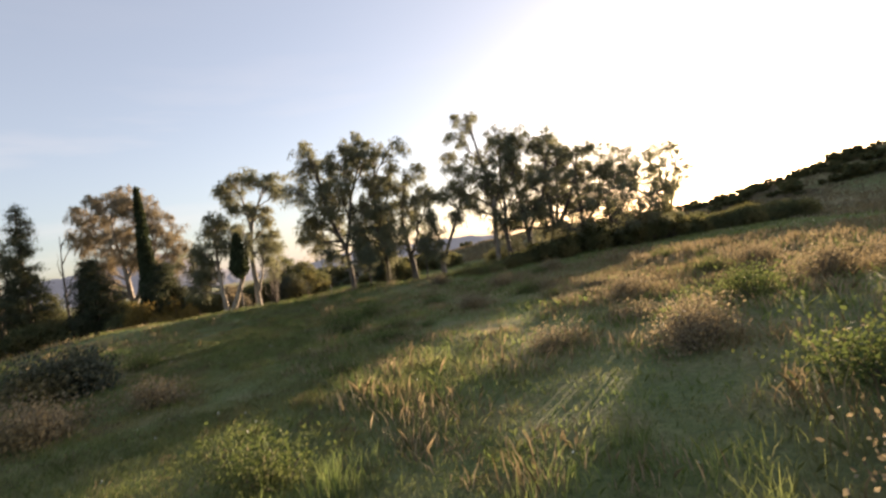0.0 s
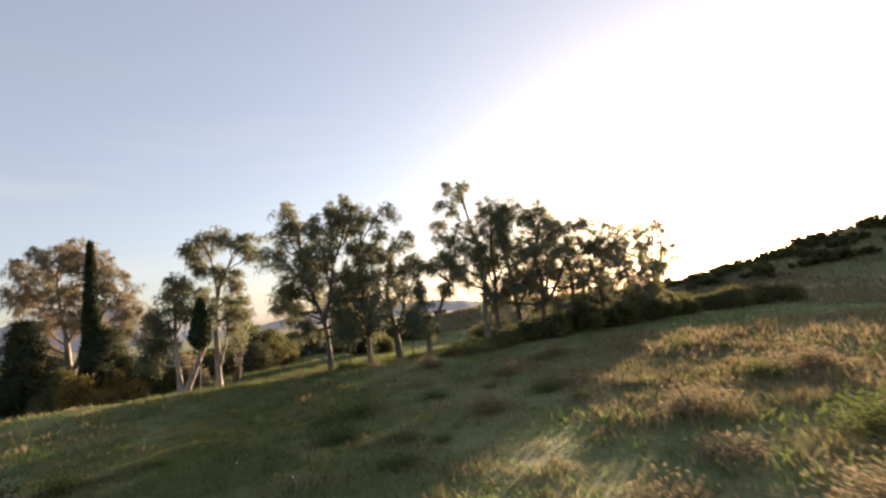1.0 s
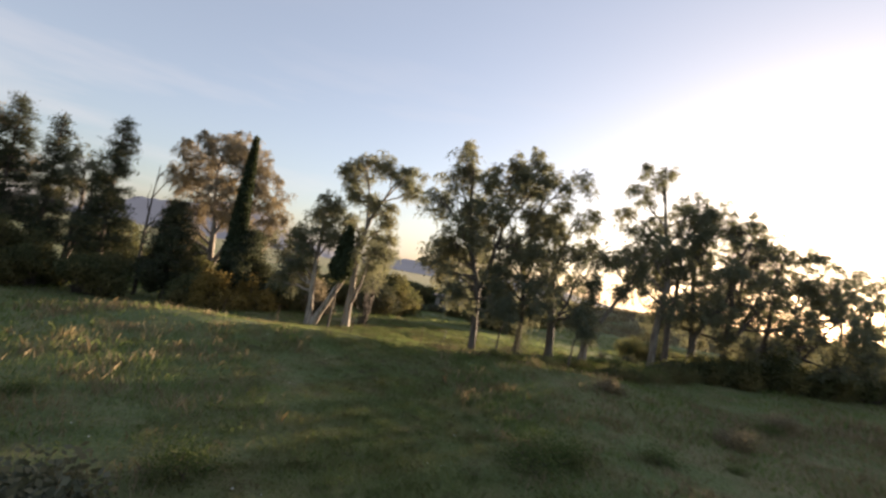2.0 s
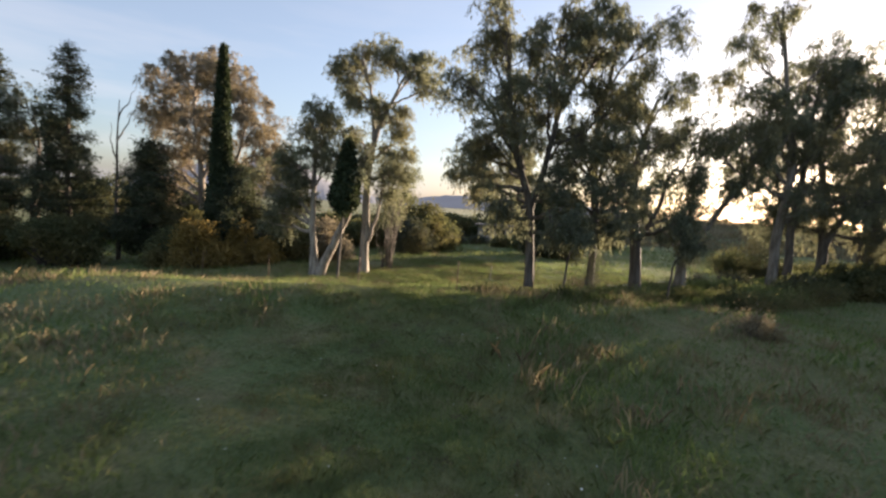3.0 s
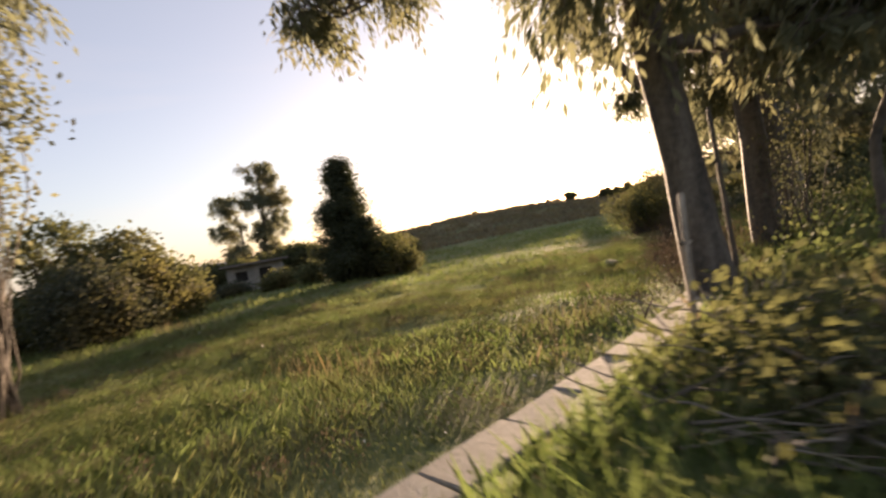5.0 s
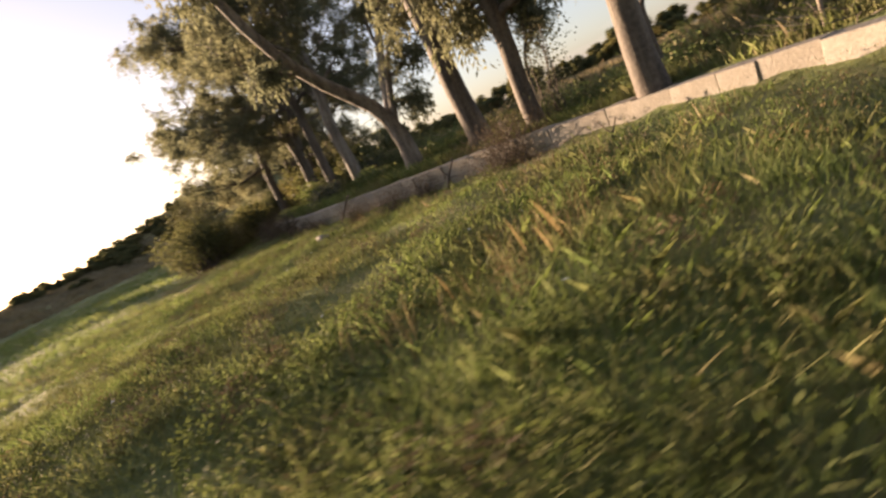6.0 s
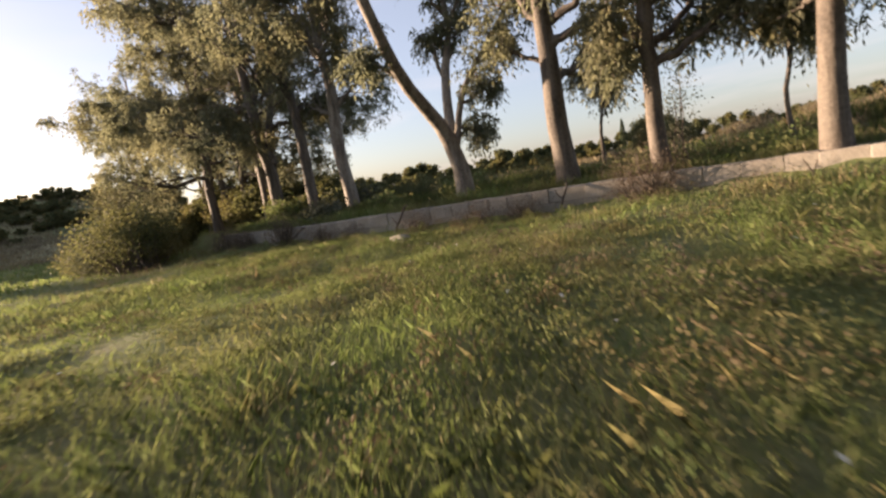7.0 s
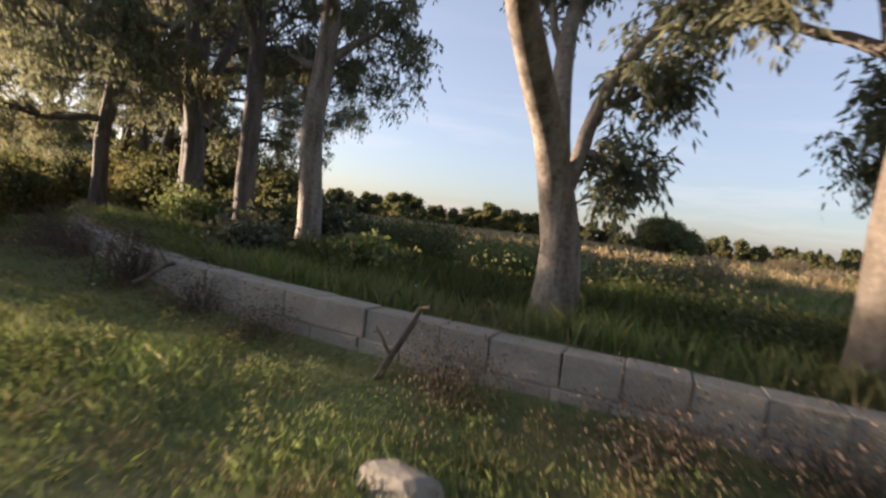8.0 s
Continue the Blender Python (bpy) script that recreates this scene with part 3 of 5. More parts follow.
eucalyptus(on_ground(4.95, 43.85), "slim eucalyptus with a lit trunk in the row", 16,
           [[(0, 0, 0, 0.2), (-0.1, 0.1, 3.0, 0.17), (0.1, 0.0, 6.5, 0.12), (0.4, 0.1, 11.0, 0.05)]],
           [(-1.0, 0.5, 5.0, 1.1, 1.0, 0, 3.0), (1.1, 0.3, 6.4, 1.2, 1.0, 0, 4.0), (-0.6, -0.6, 8.0, 1.4, 1.1, 0, 5.5), (0.6, 0.4, 10.2, 1.5, 1.2, 0, 7.0), (1.9, 0.2, 9.0, 1.5, 1.2, 0, 6.0), (1.7, 0.3, 10.9, 1.3, 1.0, 0, 8.0), (-0.4, 0.7, 6.6, 1.1, 1.0, 0, 4.4), (1.9, -0.4, 4.6, 1.1, 1.0, 0, 3.4)], bark=BARK_GREY, density=0.8)


def row_tree(x, y, seed, height, label, bark=BARK_GREY, wide=1.0, low=0.35, density=1.0, leaf_size=0.12, group="eucalyptus row", leaf=EUC_LEAF):
    """A farther eucalyptus of the row: one stem that forks, clumps up to its height."""
    rng = np.random.default_rng(seed)
    h = height
    t = [[(0, 0, 0, 0.022 * h), (rng.normal(0, 0.1), rng.normal(0, 0.1), h * 0.25, 0.018 * h), (rng.normal(0, 0.4), rng.normal(0, 0.3), h * 0.6, 0.011 * h), (rng.normal(0, 0.5), rng.normal(0, 0.4), h * 0.93, 0.004 * h)],
         [(0, 0, h * 0.2, 0.014 * h), (wide * 1.0, rng.normal(0, 0.5), h * 0.5, 0.009 * h), (wide * 1.6, rng.normal(0, 0.6), h * 0.8, 0.004 * h)]]
    blobs = []
    for k in range(9):
        u = (k + 0.6) / 9
        a = k * 2.4 + seed
        r = wide * (1.9 * math.sin(math.pi * min(1.0, 0.25 + 0.75 * u)) + 0.3)
        blobs.append((r * math.cos(a) + (0.4 if k % 2 else 0), r * math.sin(a), h * (low + (0.97 - low) * u), 1.15 * wide + 0.3 * rng.random(), 0.9 + 0.3 * rng.random(), k % 2, h * (0.22 + 0.5 * u)))
    return eucalyptus(on_ground(x, y), label, seed, t, blobs, leaf, bark, density, leaf_size, group)


for k, (x, y) in enumerate(((-2.0, 36.75), (-5.9, 35.45))):
    eucalyptus(on_ground(x, y), "thin young eucalyptus with a small open crown behind the row", 17 + k,
               [[(0, 0, 0, 0.05), (0.1, -0.1, 1.2, 0.04), (0.2, -0.4, 2.2, 0.03), (0.3, -0.6, 3.2, 0.014)]],
               [(0.3, -0.55, 2.8, 0.34, 0.28, 0, 1.8), (0.5, -0.8, 2.35, 0.26, 0.24, 0, 1.5), (0.2, -0.3, 3.2, 0.32, 0.24, 0, 2.2)], bark=BARK_GREY, density=0.1, leaf_size=0.1, group="young eucalyptus")
row_tree(10.2, 48.3, 27, 9.8, "spreading eucalyptus on the slope beyond the wall's end", wide=1.5, low=0.22, density=0.75)
row_tree(7.0, 45.2, 21, 11.8, "tall eucalyptus with an open crown in the row", wide=1.6, low=0.26, density=0.7)
row_tree(9.5, 46.0, 22, 11.6, "broad dense eucalyptus in the row", wide=2.1, low=0.24, density=0.5)
row_tree(12.2, 47.2, 23, 9.9, "eucalyptus with a broken crown in the row", wide=2.1, low=0.22, density=0.5)
row_tree(15.4, 48.8, 24, 9.2, "low spreading eucalyptus at the end of the row", wide=2.0, low=0.2, density=0.55)
row_tree(19.0, 50.6, 25, 8.2, "small eucalyptus at the end of the row", wide=1.7, low=0.18, density=0.6)
row_tree(24.0, 55.5, 26, 10.9, "thin sunlit eucalyptus standing apart", wide=0.9, low=0.55, density=0.6)

# ---- trees at the west side ----
eucalyptus(on_ground(-16.5, 36.9), "white-barked eucalyptus with two leaning stems", 31,
           [[(0, 0, 0, 0.26), (-0.15, 0, 1.2, 0.16), (-0.3, 0.1, 3.2, 0.13), (-0.2, 0.2, 7.6, 0.04)],
            [(0.2, 0, 0, 0.26), (0.6, -0.1, 1.0, 0.18), (1.4, -0.3, 2.6, 0.15), (1.9, -0.5, 3.6, 0.1), (2.0, -0.5, 5.0, 0.05)]],
           [(-1.3, 0.3, 3.4, 0.9, 1.0, 0, 2.4), (-0.9, -0.4, 5.2, 1.0, 1.1, 0, 3.4), (-0.2, 0.3, 6.8, 1.1, 0.9, 0, 4.5), (-0.2, 0.2, 7.5, 0.8, 0.5, 0, 6.0), (0.4, -0.2, 5.6, 0.9, 0.9, 0, 4.0), (-1.7, 0.2, 2.4, 0.7, 0.9, 0, 2.0), (1.9, -0.3, 5.4, 0.8, 0.7, 1, 3.6), (-1.2, -0.3, 4.2, 0.9, 0.9, 0, 2.8), (-2.0, 0.2, 3.6, 0.8, 0.9, 0, 2.4), (-2.3, 0.0, 4.6, 0.7, 0.8, 0, 3.4)], group="eucalyptus pair", density=1.8, tall=0.95, full=1.1)
eucalyptus(on_ground(-14.97, 38.75), "tall slender white-barked eucalyptus with an open crown", 32,
           [[(0, 0, 0, 0.25), (0.0, 0, 1.5, 0.2), (0.0, 0.1, 5.0, 0.16), (0.3, 0.1, 7.6, 0.11), (1.0, 0.2, 9.6, 0.06), (1.7, 0.2, 11.0, 0.03)],
            [(0.05, 0, 1.6, 0.1), (0.5, 0.2, 3.2, 0.07), (0.7, 0.3, 5.0, 0.03)],
            [(0.2, 0.1, 7.0, 0.09), (-0.2, 0.0, 9.4, 0.06), (-0.6, 0.0, 11.4, 0.03)]],
           [(1.9, 0.2, 10.8, 1.1, 0.8, 0, 8.6), (0.9, -0.3, 11.3, 1.0, 0.7, 0, 9.0), (-0.7, 0.1, 11.0, 1.1, 0.9, 2, 9.0), (-1.2, 0.3, 9.4, 0.8, 0.8, 2, 8.0), (0.2, 0.3, 8.6, 0.9, 0.8, 0, 6.5),
            (1.0, 0.2, 6.8, 0.9, 0.9, 0, 5.0), (0.9, 0.4, 4.9, 0.8, 0.9, 1, 3.2), (-0.6, 0.5, 7.0, 0.8, 0.9, 0, 5.0), (2.6, 0.2, 9.8, 0.9, 0.8, 0, 8.4), (-1.4, 0.2, 10.4, 0.8, 0.7, 2, 8.6), (1.5, 0.3, 5.8, 0.8, 0.9, 0, 4.6), (-0.9, 0.3, 5.6, 0.7, 0.8, 0, 4.4), (1.2, 0.1, 8.4, 0.9, 0.8, 0, 7.0)], group="eucalyptus pair", density=1.7, tall=0.9, full=1.08)
cypress(on_ground(-15.1, 36.2), "small dark cypress on a bare stem between the eucalyptus", 33, 5.6, 0.56, bare=2.9, lean=(0.045, 0.0), widest=0.3, foot=0.06)
eucalyptus(on_ground(-27.4, 43.5), "broad rust-tinged eucalyptus behind the tall cypress", 34,
           [[(0, 0, 0, 0.3), (-0.2, 0, 4.0, 0.24), (-0.8, 0, 8.0, 0.14), (-1.0, 0, 13.8, 0.05)], [(0, 0, 3.0, 0.2), (1.4, 0.2, 6.5, 0.13), (2.8, 0.2, 10.0, 0.05)]],
           [(-2.8, 0.2, 8.0, 1.5, 1.3, 0, 5.0), (-2.4, -0.4, 10.8, 1.6, 1.4, 0, 7.0), (-0.9, 0.2, 13.6, 2.0, 1.4, 0, 9.0), (1.2, 0.3, 12.8, 2.0, 1.3, 0, 8.0), (-3.0, 0.2, 12.6, 1.5, 1.2, 0, 8.5), (0.2, -0.6, 9.6, 1.7, 1.3, 0, 6.5), (3.2, 0.2, 9.6, 1.5, 1.2, 1, 6.5), (3.4, 0.4, 6.8, 1.2, 1.1, 1, 5.0), (-3.4, 0.3, 5.6, 1.2, 1.2, 0, 4.0), (1.6, -0.4, 7.8, 1.2, 1.1, 1, 5.0), (2.4, 0.0, 5.0, 1.4, 1.3, 1, 4.0), (-2.6, 0.0, 6.6, 1.5, 1.3, 0, 4.6), (0.5, 0.2, 7.6, 1.4, 1.2, 0, 5.5), (4.2, 0.0, 8.2, 1.2, 1.1, 1, 6.0), (-4.0, 0.2, 10.0, 1.4, 1.2, 0, 7.0), (2.4, 0.0, 11.2, 1.6, 1.2, 1, 8.0), (-3.6, -0.2, 4.2, 1.2, 1.0, 0, 3.5)], leaf=EUC_LEAF_RUST, group="eucalyptus west", density=1.9, tall=0.86, full=1.05)
cypress(on_ground(-23.7, 39.9), "tall dark column-shaped cypress on bare stems", 35, 11.2, 0.72, bare=1.4, widest=0.1)
pine(on_ground(-22.9, 40.3), "dark spreading conifer beside the tall cypress", 36, 5.2, 2.2, bare=0.25, thick=1.5)
pine(on_ground(-28.3, 40.0), "dark bushy conifer with ragged boughs", 37, 6.9, 2.2, thick=1.4)
pine(on_ground(-32.6, 39.0), "tall dark conifer with a pointed crown", 38, 11.9, 2.3, thick=1.3)
pine(on_ground(-38.5, 37.0), "dark conifer with an uneven pointed crown", 39, 12.0, 2.6, thick=1.3)
pine(on_ground(-36.3, 38.0), "thin dark conifer with a ragged pointed top", 40, 11.3, 1.7, thick=1.2)
row_tree(-34.9, 39.0, 41, 9.2, "small grey-green eucalyptus among the conifers", wide=0.8, low=0.3, group="eucalyptus west")
row_tree(-41.5, 35.5, 42, 12.4, "golden-lit eucalyptus at the edge of the meadow", wide=1.5, low=0.25, group="eucalyptus west", leaf=EUC_LEAF_RUST)


# ---- dead tree and the low growth at the west side ----
def dead_tree(place, label, seed, height):
    rng = np.random.default_rng(seed)
    tree = thing("dead_tree", place, label, "tree")
    s = Stems(8)
    z = np.linspace(0, height, 9)
    line = np.stack([0.12 * np.sin(z), 0.1 * np.cos(z * 1.3), z], 1)
    s.add(line, np.linspace(0.14, 0.02, 9))
    part("trunk", s.mesh("trunk", BARK_GREY), tree)
    for k in range(8):
        i = 2 + k % 6
        a = rng.uniform(0, 6.28)
        ln = height * rng.uniform(0.14, 0.3)
        s = Stems(5)
        s.add(bent(line[i], line[i] + (ln * 0.45 * math.cos(a), ln * 0.45 * math.sin(a), ln), rng, 0.1, 7), np.linspace(0.05, 0.008, 7))
        part("limb", s.mesh("limb", BARK_GREY), tree)
    return tree


def clumps(seed, width, height, count, flat=1.0):
    """Rounded masses of a bush of that width and height."""
    rng = np.random.default_rng(seed)
    made = []
    for k in range(count):
        r = width * rng.uniform(0.16, 0.28)
        a, d = rng.uniform(0, 6.28), width * 0.34 * math.sqrt(rng.random())
        top = height * (1.0 - 0.55 * (d / (width * 0.36)) ** 2)
        z = max(r * 0.7, top * rng.uniform(0.35, 1.0) - r * 0.75)
        made.append((d * math.cos(a), d * math.sin(a) * flat, z, r, r * 0.85))
    return made


dead_tree(on_ground(-30.4, 40.0), "bare dead tree with thin grey limbs", 51, 9.0)
for k, (x, y, w, h) in enumerate(((-38.0, 33.0, 4.0, 3.0), (-33.4, 36.0, 3.8, 3.0), (-36.4, 34.6, 3.6, 2.8), (-29.0, 40.5, 3.6, 2.6), (-27.6, 37.0, 2.4, 1.8), (-42.0, 31.0, 4.6, 3.4), (-22.8, 41.0, 3.0, 2.2), (-46.0, 34.0, 5.0, 3.0), (-42.0, 46.0, 6.0, 4.5), (-36.0, 48.0, 5.0, 4.0))):
    bush(on_ground(x + 2.4, y + 1.2), "dark green bush under the conifers", 60 + k, clumps(60 + k, w * 1.1, h * 1.35, 11), BUSH_LEAF, 0.13)
bush(on_ground(-22.6, 37.6), "golden-leaved shrub at the foot of the tall cypress", 71, clumps(71, 3.2, 2.9, 9), GOLD_LEAF, 0.12, name="shrub", category="shrub")
bush(on_ground(-21.2, 39.0), "golden-leaved shrub among the conifers", 72, clumps(72, 2.6, 2.6, 8), GOLD_LEAF, 0.12, name="shrub", category="shrub")
bush(on_ground(-18.8, 42.3), "yellow-green hanging shrub behind the eucalyptus pair", 73, clumps(73, 3.0, 2.6, 8), EUC_LEAF_RUST, 0.13, name="shrub", category="shrub")
bush(on_ground(-14.6, 40.8), "yellow-green shrub behind the slender eucalyptus", 74, [(0, 0, 3.0, 0.8, 1.0), (0.3, 0.3, 4.3, 0.8, 0.9), (0.2, -0.2, 5.4, 0.6, 0.7)], EUC_LEAF, 0.1, name="shrub", category="shrub", stem=0.022)
bush(on_ground(-10.6, 14.4), "grey-green olive bush on the open meadow", 75, clumps(75, 2.4, 1.8, 9), OLIVE_LEAF, 0.1, name="olive_bush")

# ---- beyond the trees ----
bush(on_ground(-16.9, 52.6), "large dark round evergreen bush beyond the fence", 81, clumps(81, 6.2, 5.0, 18), BUSH_LEAF, 0.15)
bush(on_ground(-16.0, 49.6), "grey-green olive in front of a dark bush", 82, clumps(82, 3.8, 2.6, 10), OLIVE_LEAF, 0.12, name="olive_bush")
for k, (x, y, w, h) in enumerate(((-20.4, 52.6, 5.0, 2.6), (-29.5, 54.0, 6.5, 3.4), (-35.0, 56.0, 6.5, 3.0), (-41.0, 58.0, 7.0, 4.0))):
    bush(on_ground(x, y), "dark hedge bush along the far field", 83 + k, clumps(83 + k, w, h, 10), BUSH_LEAF, 0.16, group="far hedge")
eucalyptus(on_ground(-11.6, 80.0), "round double-crowned tree standing alone in the field", 91,
           [[(0, 0, 0, 0.3), (0.3, 0, 3.0, 0.22), (1.0, 0, 10.0, 0.06)], [(-0.3, 0, 0.3, 0.2), (-1.4, 0, 3.0, 0.14), (-1.8, 0, 7.6, 0.05)]],
           [(1.0, 0, 9.8, 1.7, 1.4, 0, 6.0), (2.0, 0.4, 7.6, 1.7, 1.4, 0, 5.0), (0.4, -0.6, 7.4, 1.6, 1.4, 0, 5.0), (1.8, 0, 5.2, 1.6, 1.3, 0, 3.5), (0.3, 0.5, 4.4, 1.5, 1.2, 0, 3.0), (-2.0, 0, 7.2, 1.4, 1.2, 1, 5.0), (-2.4, 0.3, 5.2, 1.5, 1.3, 1, 3.0), (-1.8, -0.4, 3.0, 1.5, 1.3, 1, 2.0), (1.4, 0, 2.8, 1.5, 1.2, 0, 2.0), (-0.2, 0, 1.8, 1.8, 1.0, 0, 1.0)], group="field trees", bark=BARK_DARK, leaf_size=0.22, density=2.2)
pine(on_ground(-7.3, 55.3), "dark pointed conifer standing in the field", 92, 5.8, 1.7, bare=0.02, thick=3.4)
bush(on_ground(-5.6, 55.6), "dark rounded bush beside the conifer in the field", 93, clumps(93, 2.8, 2.3, 8), BUSH_LEAF, 0.13)
for k, (x, y, w, h) in enumerate(((-15.2, 60.5, 3.0, 1.7), (-10.6, 61.5, 2.2, 1.1), (-12.9, 62.5, 1.6, 0.9), (-8.6, 60.0, 3.0, 1.6))):
    bush(on_ground(x, y), "low dark bush before the shed across the field", 301 + k, clumps(301 + k, w, h, 7), BUSH_LEAF if k % 2 else OLIVE_LEAF, 0.14, group="field hedge")
for k in range(8):
    x = -30 + k * 4.1
    y = 74 - 0.006 * (x - 5) ** 2 + 3.0 * math.sin(k * 2.3)
    bush(on_ground(x, y), "dark bush in the hedge across the field", 101 + k, clumps(101 + k, 6.2, 2.1 + 0.6 * math.sin(k * 1.7) , 8), BUSH_LEAF, 0.19, 0.8, group="field hedge")
for k, (x, y, w, h) in enumerate(((5.6, 42.4, 2.2, 1.5), (7.2, 43.4, 2.6, 1.9), (9.0, 44.0, 3.4, 2.8), (12.4, 46.2, 4.2, 3.4), (16.5, 47.6, 4.4, 3.4), (20.5, 50.0, 5.0, 3.8), (25.0, 53.5, 5.4, 3.0), (30.0, 54.0, 6.0, 2.4), (36.0, 55.0, 6.0, 1.7), (13.0, 51.5, 3.2, 2.0), (17.0, 53.5, 3.6, 2.3), (22.0, 55.5, 4.0, 2.6), (28.0, 58.0, 4.5, 3.0))):
    bush(on_ground(x, y), "dense dark bush among the row of trees", 121 + k, clumps(121 + k, w, h, 10), BUSH_LEAF, 0.14, group="row bushes")
for k, (x, y, w, h) in enumerate(((1.6, 41.9, 1.2, 0.5), (4.6, 42.2, 1.8, 0.7), (6.5, 45.0, 2.0, 1.3), (2.5, 43.4, 1.5, 0.8))):
    bush(on_ground(x, y), "yellow-green weedy shrub behind the wall", 141 + k, clumps(141 + k, w, h, 7), OLIVE_LEAF if k % 2 else WEED, 0.1, name="shrub", category="shrub", group="wall shrubs", stem=0.02)

for k, (x, y, w, h) in enumerate(((1.3, 44.75, 1.3, 0.85), (-5.2, 38.05, 2.0, 0.75), (3.3, 46.1, 1.4, 0.65), (4.6, 46.9, 1.0, 0.8), (-3.3, 40.55, 0.9, 0.4), (0.05, 43.75, 0.8, 0.45), (-2.35, 41.65, 0.7, 0.32), (-3.75, 39.7, 0.8, 0.4), (-0.75, 43.05, 0.6, 0.3))):
    bush(on_ground(x, y), "withered brown-grey plant growing against the wall", 151 + k, clumps(151 + k, w, h, 6), WITHERED, 0.022, 4.4, name="withered_plant", category="plant", group="wall plants", stem=0.01)
for k, (x, y, w, h) in enumerate(((4.4, 49.6, 2.6, 2.7), (6.6, 50.6, 3.0, 3.2), (9.0, 52.0, 3.2, 2.2), (11.6, 53.2, 3.0, 2.2))):
    bush(on_ground(x, y), "olive-brown bush growing on the slope beside the wall's end", 191 + k, clumps(191 + k, w * 1.2, h, 7), OLIVE_LEAF if k % 2 else BUSH_LEAF, 0.075, 1.5, group="slope bushes", stem=0.03)
for k, (x, y, w, h) in enumerate(((4.2, 40.6, 2.4, 0.5), (2.5, 39.0, 2.2, 0.42), (0.9, 37.4, 2.0, 0.36))):
    hump = [(w * 0.36 * math.cos(i * 2.4), w * 0.32 * math.sin(i * 2.4), h * 0.6, w * 0.22, h * (0.8 + 0.2 * (i % 3))) for i in range(8)]
    bush(on_ground(x, y), "rank green weeds grown up under the eucalyptus row", 196 + k, hump, WEED if k == 1 else BUSH_LEAF, 0.06, 2.4, group="row undergrowth", stem=0.01)
for k, (x, y, w) in enumerate(((-3.6, 36.6, 2.4), (-1.4, 38.0, 1.8), (-5.6, 35.2, 1.8), (-8.2, 34.0, 1.6))):
    mound = [(w * 0.36 * math.cos(i * 2.4), w * 0.3 * math.sin(i * 2.4), 0.12, w * 0.22, 0.16 + 0.08 * (i % 3)) for i in range(7)]
    bush(on_ground(x, y), "low green leafy mound under the eucalyptus row", 171 + k, mound, BUSH_LEAF if k % 2 else WEED, 0.055, 3.0, group="row undergrowth", stem=0.01)
bush(on_ground(-4.66, 36.75), "yellow-green leafy shoots round a tree's foot", 178, [(0, 0, 0.5, 0.3, 0.42), (0.08, 0.08, 1.0, 0.26, 0.36), (-0.05, 0.0, 1.5, 0.18, 0.3)], OLIVE_LEAF, 0.042, 1.8, name="shrub", category="shrub", stem=0.012)

# ---- far edge of the plain, east and south ----
far_rng = np.random.default_rng(7)
far_masses = [(far_rng.uniform(-6, 6), far_rng.uniform(-3, 3), z, far_rng.uniform(0.8, 1.7), far_rng.uniform(0.7, 1.3)) for z in (0.9, 1.2, 1.0, 1.4, 2.2, 2.6, 2.0, 3.0, 3.6, 3.2, 4.2, 5.0, 1.1, 1.6, 4.6, 2.8)]
far_bush = bush((95.0, 2.0, gz(95, 2)), "dark tree clump at the far edge of the plain", 161, far_masses, BUSH_LEAF, 0.62, 0.14, leaf_count=24, name="tree_clump", category="trees", group="far trees")
for k in range(44):
    a = radians(-64 - 2.7 * k + far_rng.uniform(-1, 1))
    d = far_rng.uniform(85, 150)
    x, y = -math.sin(a) * d - 2, math.cos(a) * d + 38
    copy_thing(far_bush, pose(x, y, gz(x, y), 0, 0, far_rng.uniform(0, 360)) @ Matrix.Diagonal((*[far_rng.uniform(0.5, 1.0)] * 3, 1)))
for k in range(130):
    u = k / 129
    x, y = 42 + 62 * u + far_rng.uniform(-8, 8), 112 - 34 * u + far_rng.uniform(-26, 12)
    copy_thing(far_bush, pose(x, y, gz(x, y), 0, 0, far_rng.uniform(0, 360)) @ Matrix.Diagonal((*[far_rng.uniform(0.12, 0.36)] * 3, 1)))
for k in range(20):
    x, y = -14 + 3.4 * k + far_rng.uniform(-2, 2), 112 + far_rng.uniform(-6, 8)
    copy_thing(far_bush, pose(x, y, gz(x, y), 0, 0, far_rng.uniform(0, 360)) @ Matrix.Diagonal((*[far_rng.uniform(0.1, 0.3)] * 3, 1)))
far_cyp = cypress((90.0, -25.0, gz(90, -25)), "thin far cypress on the horizon", 162, 8.0, 0.8, bare=0.4, thick=0.3)
for k in range(16):
    a = radians(-143 - 1.3 * k + far_rng.uniform(-0.5, 0.5))
    d = 125 + far_rng.uniform(-8, 25)
    x, y = -math.sin(a) * d - 3, math.cos(a) * d + 44
    copy_thing(far_cyp, pose(x, y, gz(x, y), 0, 0, far_rng.uniform(0, 360)) @ Matrix.Diagonal((1, 1, far_rng.uniform(0.45, 0.85), 1)))
bush((39.7, 3.4, gz(39.7, 3.4)), "broad dark tree alone on the dry field", 163, clumps(163, 8.0, 6.6, 9), BUSH_LEAF, 0.2, 0.7)

